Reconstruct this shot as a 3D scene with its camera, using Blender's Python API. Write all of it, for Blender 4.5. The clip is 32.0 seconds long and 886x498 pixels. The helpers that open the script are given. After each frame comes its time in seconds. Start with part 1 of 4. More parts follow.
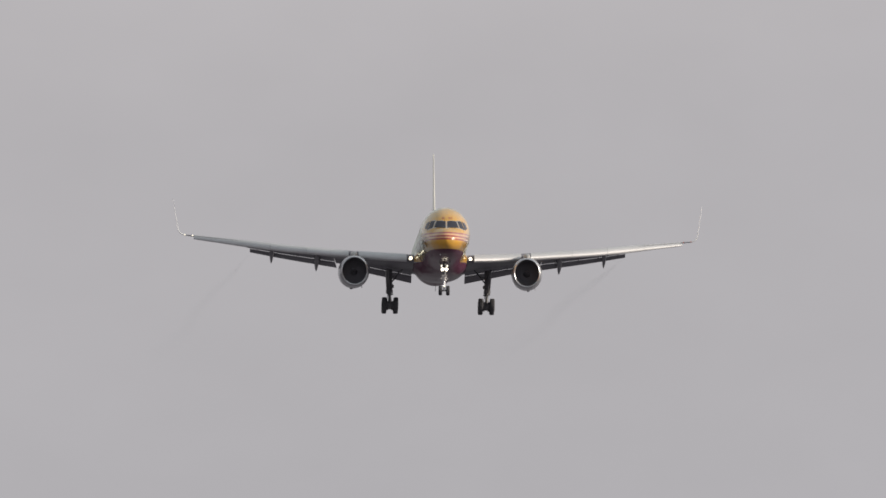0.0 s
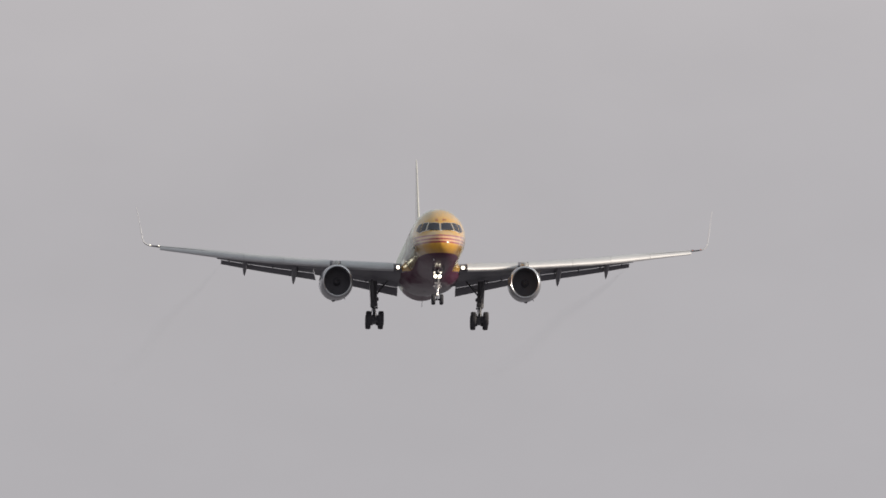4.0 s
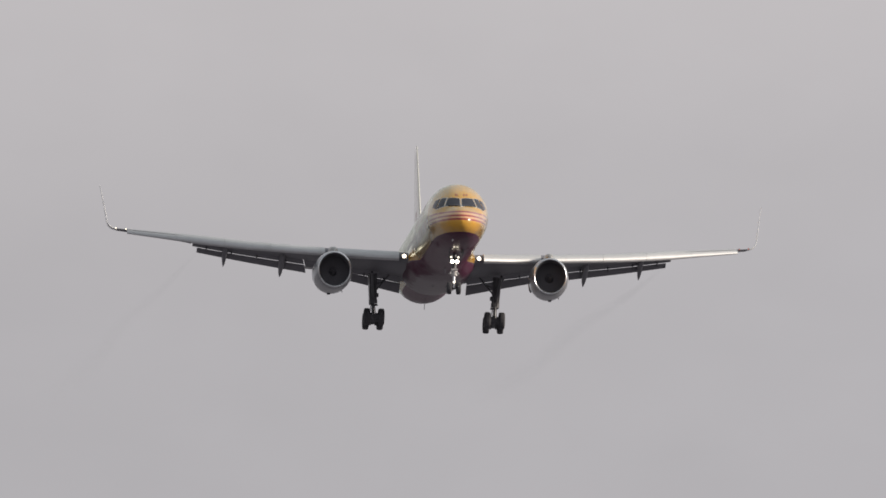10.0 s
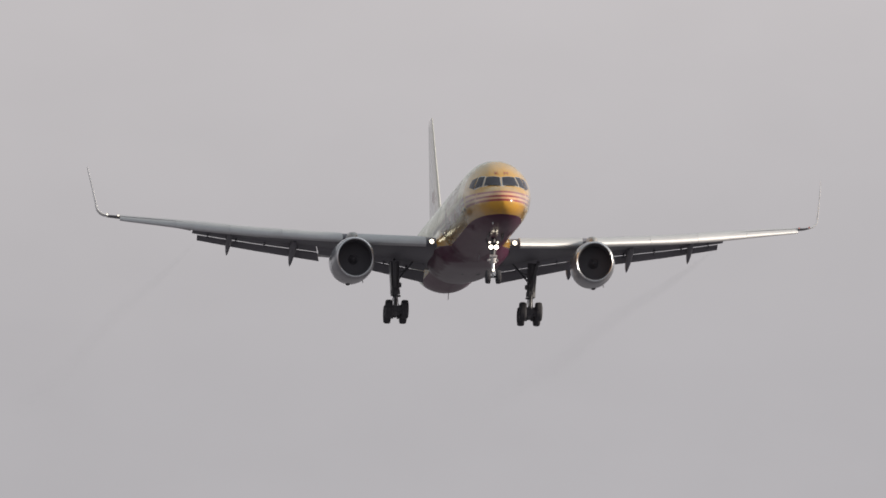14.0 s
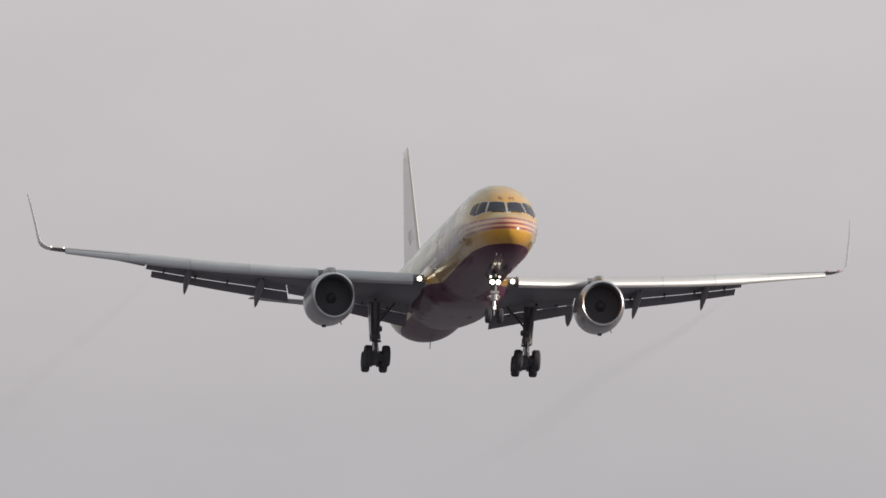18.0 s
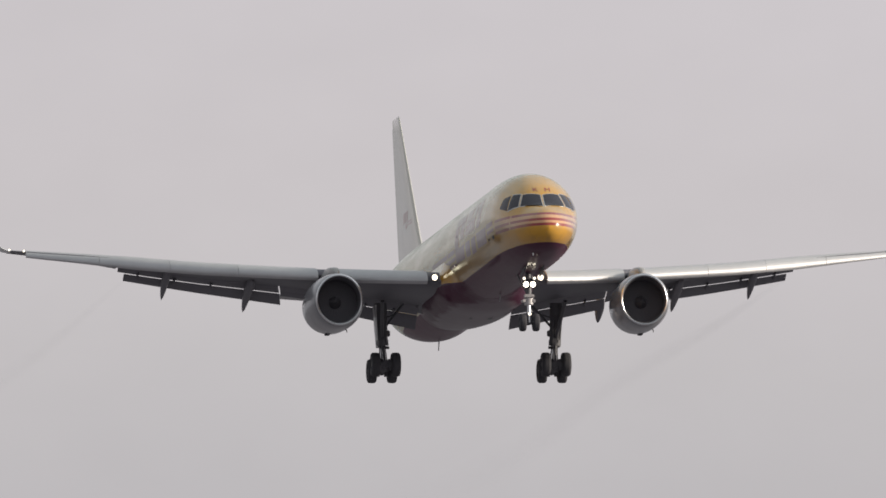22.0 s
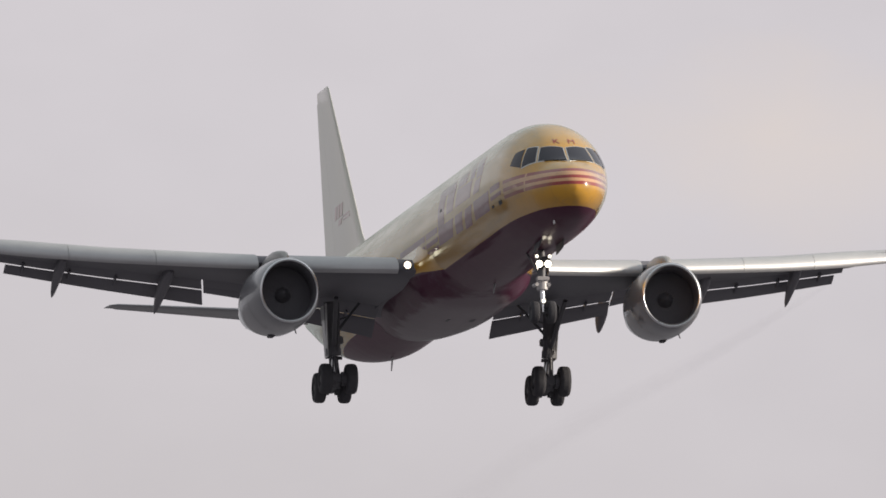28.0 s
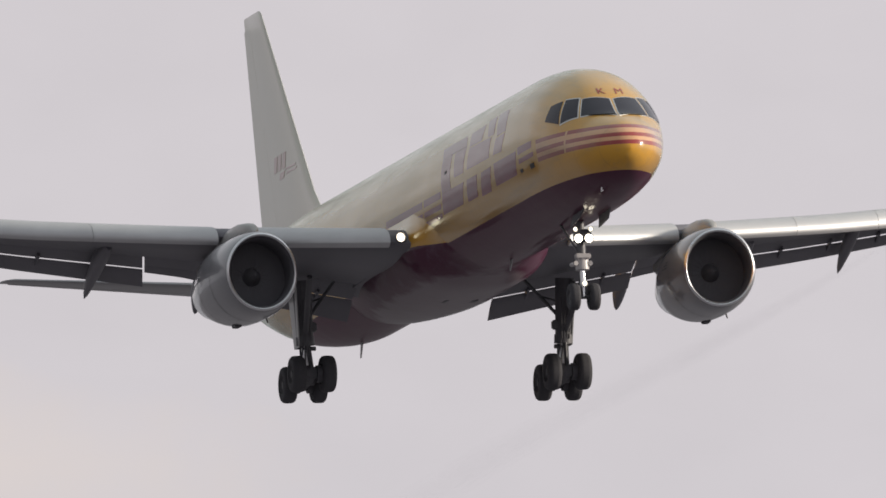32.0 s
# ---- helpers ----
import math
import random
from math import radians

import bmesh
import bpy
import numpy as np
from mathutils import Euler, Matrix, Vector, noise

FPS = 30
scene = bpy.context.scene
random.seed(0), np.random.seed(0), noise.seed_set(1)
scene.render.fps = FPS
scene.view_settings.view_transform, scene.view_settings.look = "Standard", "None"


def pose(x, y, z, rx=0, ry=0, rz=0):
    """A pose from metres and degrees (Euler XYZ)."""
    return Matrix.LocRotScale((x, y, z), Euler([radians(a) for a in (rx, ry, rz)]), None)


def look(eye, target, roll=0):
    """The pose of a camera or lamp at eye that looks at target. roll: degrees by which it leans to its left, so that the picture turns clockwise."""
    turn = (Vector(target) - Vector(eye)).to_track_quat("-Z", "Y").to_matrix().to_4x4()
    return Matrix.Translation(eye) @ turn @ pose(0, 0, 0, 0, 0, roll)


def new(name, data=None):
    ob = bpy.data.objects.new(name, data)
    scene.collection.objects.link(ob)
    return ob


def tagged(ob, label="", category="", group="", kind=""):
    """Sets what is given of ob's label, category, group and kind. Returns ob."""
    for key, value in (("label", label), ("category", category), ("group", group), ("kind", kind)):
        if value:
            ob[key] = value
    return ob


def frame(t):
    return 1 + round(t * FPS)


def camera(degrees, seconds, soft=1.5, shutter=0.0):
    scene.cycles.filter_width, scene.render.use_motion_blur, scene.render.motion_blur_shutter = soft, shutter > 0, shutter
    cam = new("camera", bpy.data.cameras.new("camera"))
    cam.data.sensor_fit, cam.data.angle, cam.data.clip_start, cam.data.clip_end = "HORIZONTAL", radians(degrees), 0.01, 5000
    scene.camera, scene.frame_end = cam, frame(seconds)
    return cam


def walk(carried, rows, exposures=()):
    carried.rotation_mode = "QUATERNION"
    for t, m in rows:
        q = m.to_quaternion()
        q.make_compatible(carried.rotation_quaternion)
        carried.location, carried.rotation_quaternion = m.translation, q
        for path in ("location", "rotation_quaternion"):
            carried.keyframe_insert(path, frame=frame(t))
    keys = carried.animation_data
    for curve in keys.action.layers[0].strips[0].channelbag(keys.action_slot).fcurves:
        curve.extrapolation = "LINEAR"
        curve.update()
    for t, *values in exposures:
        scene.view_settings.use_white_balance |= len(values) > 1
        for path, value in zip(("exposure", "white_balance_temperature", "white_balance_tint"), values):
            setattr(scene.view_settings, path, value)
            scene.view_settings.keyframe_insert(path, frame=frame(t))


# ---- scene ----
DURATION = 32.0
# pan and tilt of the standing camera: seconds, rx, rz
CAMERA_ROWS = (
    (0, 93.5557, -2.1991), (0.5, 93.5665, -2.2201), (1, 93.5782, -2.2445), (1.5, 93.5910, -2.2592),
    (2, 93.6003, -2.2720), (2.5, 93.6128, -2.2950), (3, 93.6311, -2.3322), (3.5, 93.6424, -2.3733),
    (5.5, 93.6812, -2.4804), (6, 93.6928, -2.5063), (6.5, 93.7033, -2.5372), (7, 93.7151, -2.5740),
    (7.5, 93.7257, -2.6157), (8, 93.7382, -2.6640), (8.5, 93.7514, -2.6925), (9, 93.7666, -2.7120),
    (9.5, 93.7813, -2.7396), (10, 93.7959, -2.7568), (10.5, 93.8090, -2.7774), (11, 93.8216, -2.8034),
    (11.5, 93.8408, -2.8422), (12, 93.8558, -2.8698), (12.5, 93.8680, -2.8971), (13, 93.8816, -2.9409),
    (13.5, 93.8970, -2.9815), (15.5, 93.9831, -3.1599), (16, 94.0255, -3.1900), (16.5, 94.0588, -3.2440),
    (17, 94.0755, -3.3090), (17.5, 94.0957, -3.3668), (18, 94.1267, -3.4213), (18.5, 94.1551, -3.4757),
    (19, 94.1784, -3.5319), (19.5, 94.2043, -3.5838), (20, 94.2228, -3.6275), (20.5, 94.2508, -3.6758),
    (21, 94.2908, -3.7434), (21.5, 94.3108, -3.8136), (22, 94.3276, -3.8800), (22.5, 94.3509, -3.9624),
    (23, 94.3778, -4.0437), (23.5, 94.4011, -4.1120), (24, 94.4401, -4.1623), (24.5, 94.4838, -4.2430),
    (25, 94.5125, -4.3452), (25.5, 94.5377, -4.4285), (27.5, 94.7041, -4.8425), (28, 94.7535, -4.9378),
    (28.5, 94.8100, -5.0356), (29, 94.8539, -5.1654), (29.5, 94.8846, -5.3259), (30, 94.9361, -5.4483),
    (30.5, 94.9937, -5.5734), (31, 95.0463, -5.6980), (31.5, 95.1014, -5.8358), (32, 95.1541, -5.9817),
)
# the airliner: seconds, place of its reference point, turn
PLANE_ROWS = (
    (0, 130.00, 3391.34, 212.602, 0.351, -0.734, 179.287), (0.5, 130.00, 3356.65, 211.031, 0.369, -0.841, 179.355),
    (1, 130.00, 3321.99, 209.461, 0.393, -0.946, 179.429), (1.5, 130.00, 3287.36, 207.893, 0.438, -0.995, 179.509),
    (2, 130.00, 3252.78, 206.326, 0.518, -0.965, 179.596), (2.5, 130.00, 3218.25, 204.761, 0.639, -0.843, 179.689),
    (3, 130.00, 3183.78, 203.197, 0.800, -0.667, 179.782), (3.5, 130.00, 3149.37, 201.635, 0.990, -0.495, 179.868),
    (5.5, 130.00, 3012.15, 195.401, 1.857, -0.099, 180.199), (6, 130.00, 2977.92, 193.846, 2.071, -0.131, 180.285),
    (6.5, 130.00, 2943.72, 192.293, 2.266, -0.222, 180.374), (7, 130.00, 2909.52, 190.741, 2.436, -0.356, 180.467),
    (7.5, 130.00, 2875.32, 189.190, 2.579, -0.555, 180.558), (8, 130.00, 2841.10, 187.641, 2.687, -0.837, 180.655),
    (8.5, 130.00, 2806.89, 186.093, 2.753, -1.149, 180.759), (9, 130.00, 2772.68, 184.547, 2.780, -1.420, 180.872),
    (9.5, 130.00, 2738.45, 183.002, 2.768, -1.587, 180.993), (10, 130.00, 2704.25, 181.459, 2.725, -1.648, 181.123),
    (10.5, 130.00, 2670.09, 179.916, 2.668, -1.600, 181.257), (11, 130.00, 2635.94, 178.376, 2.603, -1.467, 181.393),
    (11.5, 130.00, 2601.82, 176.836, 2.534, -1.283, 181.532), (12, 130.00, 2567.68, 175.298, 2.476, -1.082, 181.672),
    (12.5, 130.00, 2533.51, 173.761, 2.449, -0.903, 181.815), (13, 130.00, 2499.32, 172.226, 2.453, -0.768, 181.954),
    (13.5, 130.00, 2465.14, 170.692, 2.485, -0.711, 182.088), (15.5, 130.00, 2328.73, 164.569, 2.709, -0.773, 182.607),
    (16, 130.00, 2294.78, 163.041, 2.800, -0.889, 182.729), (16.5, 130.00, 2260.99, 161.515, 2.913, -1.048, 182.845),
    (17, 130.00, 2227.30, 159.990, 3.022, -1.208, 182.969), (17.5, 130.00, 2193.70, 158.466, 3.108, -1.307, 183.112),
    (18, 130.00, 2160.15, 156.944, 3.153, -1.286, 183.262), (18.5, 130.00, 2126.67, 155.422, 3.140, -1.102, 183.419),
    (19, 130.00, 2093.21, 153.902, 3.059, -0.752, 183.577), (19.5, 130.00, 2059.78, 152.383, 2.914, -0.339, 183.731),
    (20, 130.00, 2026.44, 150.866, 2.731, 0.088, 183.876), (20.5, 130.00, 1993.20, 149.349, 2.538, 0.448, 184.009),
    (21, 130.00, 1960.05, 147.834, 2.351, 0.672, 184.132), (21.5, 130.00, 1927.00, 146.320, 2.190, 0.744, 184.256),
    (22, 130.00, 1894.02, 144.807, 2.063, 0.637, 184.374), (22.5, 130.00, 1861.16, 143.295, 1.980, 0.392, 184.484),
    (23, 130.00, 1828.31, 141.784, 1.945, 0.084, 184.598), (23.5, 130.00, 1795.40, 140.275, 1.965, -0.177, 184.722),
    (24, 130.00, 1762.43, 138.766, 2.040, -0.341, 184.850), (24.5, 130.00, 1729.41, 137.259, 2.168, -0.416, 184.981),
    (25, 130.00, 1696.34, 135.752, 2.338, -0.414, 185.119), (25.5, 130.00, 1663.23, 134.247, 2.532, -0.381, 185.271),
    (27.5, 130.00, 1530.92, 128.235, 3.282, -0.032, 185.882), (28, 130.00, 1497.95, 126.735, 3.365, 0.169, 186.055),
    (28.5, 130.00, 1465.11, 125.235, 3.365, 0.404, 186.229), (29, 130.00, 1432.30, 123.737, 3.313, 0.619, 186.410),
    (29.5, 130.00, 1399.50, 122.239, 3.227, 0.819, 186.586), (30, 130.00, 1366.73, 120.742, 3.109, 1.014, 186.751),
    (30.5, 130.00, 1334.02, 119.246, 2.966, 1.200, 186.912), (31, 130.00, 1301.36, 117.750, 2.800, 1.364, 187.074),
    (31.5, 130.00, 1268.78, 116.256, 2.611, 1.545, 187.241), (32, 130.00, 1236.22, 114.762, 2.421, 1.711, 187.410),
)
EYE = (0.0, 0.0, 1.7)
cam = camera(1.12296, DURATION, soft=1.62)
walk(cam, [(t, pose(*EYE, rx, 0, rz)) for t, rx, rz in CAMERA_ROWS])


# ---- world, sun ----
def node(tree, kind, **values):
    n = tree.nodes.new(kind)
    for key, value in values.items():
        if key in n.inputs:
            n.inputs[key].default_value = value
    return n


def maths(tree, op, a, b=None, clamp=False):
    n = tree.nodes.new("ShaderNodeMath")
    n.operation, n.use_clamp = op, clamp
    for k, v in enumerate((a, b)):
        if v is None:
            continue
        if isinstance(v, (int, float)):
            n.inputs[k].default_value = v
        else:
            tree.links.new(v, n.inputs[k])
    return n.outputs[0]


def mixed(tree, fac, a, b, mode="MIX"):
    n = tree.nodes.new("ShaderNodeMix")
    n.data_type, n.blend_type = "RGBA", mode
    for k, v in ((0, fac), (6, a), (7, b)):
        if isinstance(v, (int, float)):
            n.inputs[k].default_value = v if k == 0 else (v, v, v, 1)
        elif isinstance(v, tuple):
            n.inputs[k].default_value = (*v, 1)
        else:
            tree.links.new(v, n.inputs[k])
    return n.outputs[2]


def ramp(tree, fac, stops, smooth="EASE"):
    n = tree.nodes.new("ShaderNodeValToRGB")
    cr = n.color_ramp
    cr.interpolation = smooth
    while len(cr.elements) < len(stops):
        cr.elements.new(0.5)
    for e, (p, c) in zip(cr.elements, stops):
        e.position, e.color = p, (*c, 1)
    tree.links.new(fac, n.inputs[0])
    return n.outputs[0]


SUN_AZ, SUN_EL = 101.0, 18.0      # degrees clockwise from the view's first heading, and above the horizon
sun_way = Vector((math.sin(radians(SUN_AZ)) * math.cos(radians(SUN_EL)),
                  math.cos(radians(SUN_AZ)) * math.cos(radians(SUN_EL)), math.sin(radians(SUN_EL))))
world = bpy.data.worlds.new("world")
scene.world = world
world.use_nodes = True
wt = world.node_tree
wt.nodes.clear()
sky = wt.nodes.new("ShaderNodeTexSky")
sky.sky_type, sky.sun_disc = "NISHITA", False
sky.sun_elevation, sky.sun_rotation = radians(SUN_EL), radians(SUN_AZ)
sky.air_density, sky.dust_density = 1.5, 4.0
coords = wt.nodes.new("ShaderNodeTexCoord")
split = wt.nodes.new("ShaderNodeSeparateXYZ")
wt.links.new(coords.outputs["Generated"], split.inputs[0])
# cloud deck: soft billows at three sizes over a slow brightening towards the sun's side
bil = []
for scale, detail, stretch in ((16, 3, 2.5), (55, 4, 2.0), (320, 4, 1.6)):
    mp = wt.nodes.new("ShaderNodeMapping")
    mp.inputs["Scale"].default_value = (1, 1, stretch)
    mp.inputs["Location"].default_value = (0.37, 0.11, 0.53)
    wt.links.new(coords.outputs["Generated"], mp.inputs[0])
    nz = node(wt, "ShaderNodeTexNoise", Scale=scale, Detail=detail, Roughness=0.5)
    wt.links.new(mp.outputs[0], nz.inputs["Vector"])
    bil.append(nz.outputs["Fac"])
# the deck lightens upwards out of a dull bank over the horizon
rise = maths(wt, "ADD", split.outputs["Z"], maths(wt, "MULTIPLY", maths(wt, "SUBTRACT", bil[0], 0.5), 0.012))
rise = maths(wt, "ADD", rise, maths(wt, "MULTIPLY", split.outputs["X"], 0.05))
lift = maths(wt, "DIVIDE", maths(wt, "SUBTRACT", rise, 0.05), 0.06, clamp=True)
deck = ramp(wt, lift, ((0.0, (0.44, 0.432, 0.458)), (0.28, (0.477, 0.462, 0.485)), (0.44, (0.566, 0.541, 0.557)), (0.52, (0.604, 0.570, 0.590)), (0.66, (0.655, 0.62, 0.655)), (1.0, (0.67, 0.63, 0.665))), "LINEAR")
high = maths(wt, "MULTIPLY", maths(wt, "SUBTRACT", split.outputs["Z"], 0.12), 1.8, clamp=True)
deck = mixed(wt, high, deck, (0.54, 0.585, 0.605))
deck = mixed(wt, 1.0, deck, maths(wt, "ADD", 0.975, maths(wt, "MULTIPLY", split.outputs["X"], 0.34)), "MULTIPLY")
soft_b = maths(wt, "ADD", 0.94, maths(wt, "MULTIPLY", bil[1], 0.12))
deck = mixed(wt, 1.0, deck, soft_b, "MULTIPLY")
deck = mixed(wt, 1.0, deck, maths(wt, "ADD", 0.967, maths(wt, "MULTIPLY", bil[2], 0.066)), "MULTIPLY")
# one lit cloud in the deck
CLOUD = Vector((math.sin(radians(5.42)) * math.cos(radians(4.88)), math.cos(radians(5.42)) * math.cos(radians(4.88)), math.sin(radians(4.88))))
away = wt.nodes.new("ShaderNodeVectorMath")
away.operation = "SUBTRACT"
wt.links.new(coords.outputs["Generated"], away.inputs[0])
away.inputs[1].default_value = CLOUD
wide = wt.nodes.new("ShaderNodeVectorMath")
wide.operation = "MULTIPLY"
wt.links.new(away.outputs[0], wide.inputs[0])
wide.inputs[1].default_value = (1 / 0.0055, 0.0, 1 / 0.0024)
far = wt.nodes.new("ShaderNodeVectorMath")
far.operation = "LENGTH"
wt.links.new(wide.outputs[0], far.inputs[0])
puffy = maths(wt, "ADD", far.outputs["Value"], maths(wt, "MULTIPLY", maths(wt, "SUBTRACT", bil[2], 0.5), 1.6))
warm = maths(wt, "MULTIPLY", maths(wt, "SUBTRACT", 1.15, puffy), 0.42, clamp=True)
deck = mixed(wt, warm, deck, (0.80, 0.70, 0.64))
cloudy = mixed(wt, 0.93, mixed(wt, 1.0, sky.outputs[0], 0.1, "MULTIPLY"), deck)
bg = wt.nodes.new("ShaderNodeBackground")
bg.inputs["Strength"].default_value = 1.015
wt.links.new(cloudy, bg.inputs["Color"])
wo = wt.nodes.new("ShaderNodeOutputWorld")
wt.links.new(bg.outputs[0], wo.inputs[0])

sun = new("sun", bpy.data.lights.new("sun", "SUN"))
sun.data.energy, sun.data.angle, sun.data.color = 4.4, radians(7.0), (1.0, 0.9, 0.76)
sun.matrix_basis = look((0, 0, 400), Vector((0, 0, 400)) - sun_way)


# ---- materials ----
def shader(name, color=(0.5, 0.5, 0.5), rough=0.5, metal=0.0, coat=0.0, grime=0.25, grain=3.0, bump=0.0, emit=None):
    m = bpy.data.materials.new(name)
    m.use_nodes = True
    t = m.node_tree
    b = t.nodes["Principled BSDF"]
    b.inputs["Roughness"].default_value, b.inputs["Metallic"].default_value = rough, metal
    b.inputs["Coat Weight"].default_value, b.inputs["Coat Roughness"].default_value, b.inputs["Coat IOR"].default_value = coat, 0.07, 1.62
    tc = t.nodes.new("ShaderNodeTexCoord")
    n1 = node(t, "ShaderNodeTexNoise", Scale=grain, Detail=6.0, Roughness=0.6)
    n2 = node(t, "ShaderNodeTexNoise", Scale=grain * 0.18, Detail=3.0)
    t.links.new(tc.outputs["Object"], n1.inputs["Vector"])
    t.links.new(tc.outputs["Object"], n2.inputs["Vector"])
    dirt = maths(t, "MULTIPLY", maths(t, "ADD", n1.outputs["Fac"], n2.outputs["Fac"]), 0.5)
    shade = maths(t, "ADD", 1.0 - grime, maths(t, "MULTIPLY", dirt, 2 * grime))
    col = mixed(t, 1.0, color, shade, "MULTIPLY")
    t.links.new(col, b.inputs["Base Color"])
    t.links.new(maths(t, "ADD", rough - 0.08, maths(t, "MULTIPLY", dirt, 0.16)), b.inputs["Roughness"])
    if bump:
        bp = node(t, "ShaderNodeBump", Strength=bump, Distance=0.01)
        t.links.new(n1.outputs["Fac"], bp.inputs["Height"])
        t.links.new(bp.outputs[0], b.inputs["Normal"])
    if emit:
        b.inputs["Emission Color"].default_value = (*emit[0], 1)
        b.inputs["Emission Strength"].default_value = emit[1]
    return m


def sheen(m, power, most, rough, weaker_below=None, left=0.30):
    """A mirror-like clear coat whose share grows towards grazing angles; below a height its reflection is turned down
    and sharpened.
    """
    t = m.node_tree
    b, out = t.nodes["Principled BSDF"], t.nodes["Material Output"]
    lw = node(t, "ShaderNodeLayerWeight", Blend=0.5)
    share = maths(t, "MULTIPLY", maths(t, "POWER", lw.outputs["Facing"], power), most, clamp=True)
    if weaker_below is not None:
        tc, sp = t.nodes.new("ShaderNodeTexCoord"), t.nodes.new("ShaderNodeSeparateXYZ")
        t.links.new(tc.outputs["Object"], sp.inputs[0])
        kept = maths(t, "GREATER_THAN", sp.outputs["Z"], weaker_below)
        share = maths(t, "MULTIPLY", share, maths(t, "ADD", left, maths(t, "MULTIPLY", kept, 1.0 - left)))
    gl = node(t, "ShaderNodeBsdfGlossy", Roughness=rough)
    # dust films dull the coat in streaks along the flow and in blotches
    dust = None
    tc = t.nodes.new("ShaderNodeTexCoord")
    for scale, stretch in ((1.1, 0.07), (2.6, 0.16)):
        mp = t.nodes.new("ShaderNodeMapping")
        mp.inputs["Scale"].default_value = (1, stretch, 1)
        t.links.new(tc.outputs["Object"], mp.inputs[0])
        nz = node(t, "ShaderNodeTexNoise", Scale=scale, Detail=5.0, Roughness=0.62)
        t.links.new(mp.outputs[0], nz.inputs["Vector"])
        dust = nz.outputs["Fac"] if dust is None else maths(t, "MULTIPLY", maths(t, "ADD", dust, nz.outputs["Fac"]), 0.5)
    film = maths(t, "MULTIPLY", maths(t, "SUBTRACT", dust, 0.36), 4.2, clamp=True)
    t.links.new(mixed(t, film, (0.88, 0.95, 0.90), (0.64, 0.71, 0.66)), gl.inputs["Color"])
    dull = maths(t, "ADD", rough - 0.04, maths(t, "MULTIPLY", film, 0.12))
    if weaker_below is not None:
        dull = maths(t, "MULTIPLY", dull, maths(t, "ADD", 0.4, maths(t, "MULTIPLY", kept, 0.6)))
    t.links.new(dull, gl.inputs["Roughness"])
    mx = t.nodes.new("ShaderNodeMixShader")
    t.links.new(share, mx.inputs[0])
    t.links.new(b.outputs[0], mx.inputs[1])
    t.links.new(gl.outputs[0], mx.inputs[2])
    t.links.new(mx.outputs[0], out.inputs["Surface"])
    return m


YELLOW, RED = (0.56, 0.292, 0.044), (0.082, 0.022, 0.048)


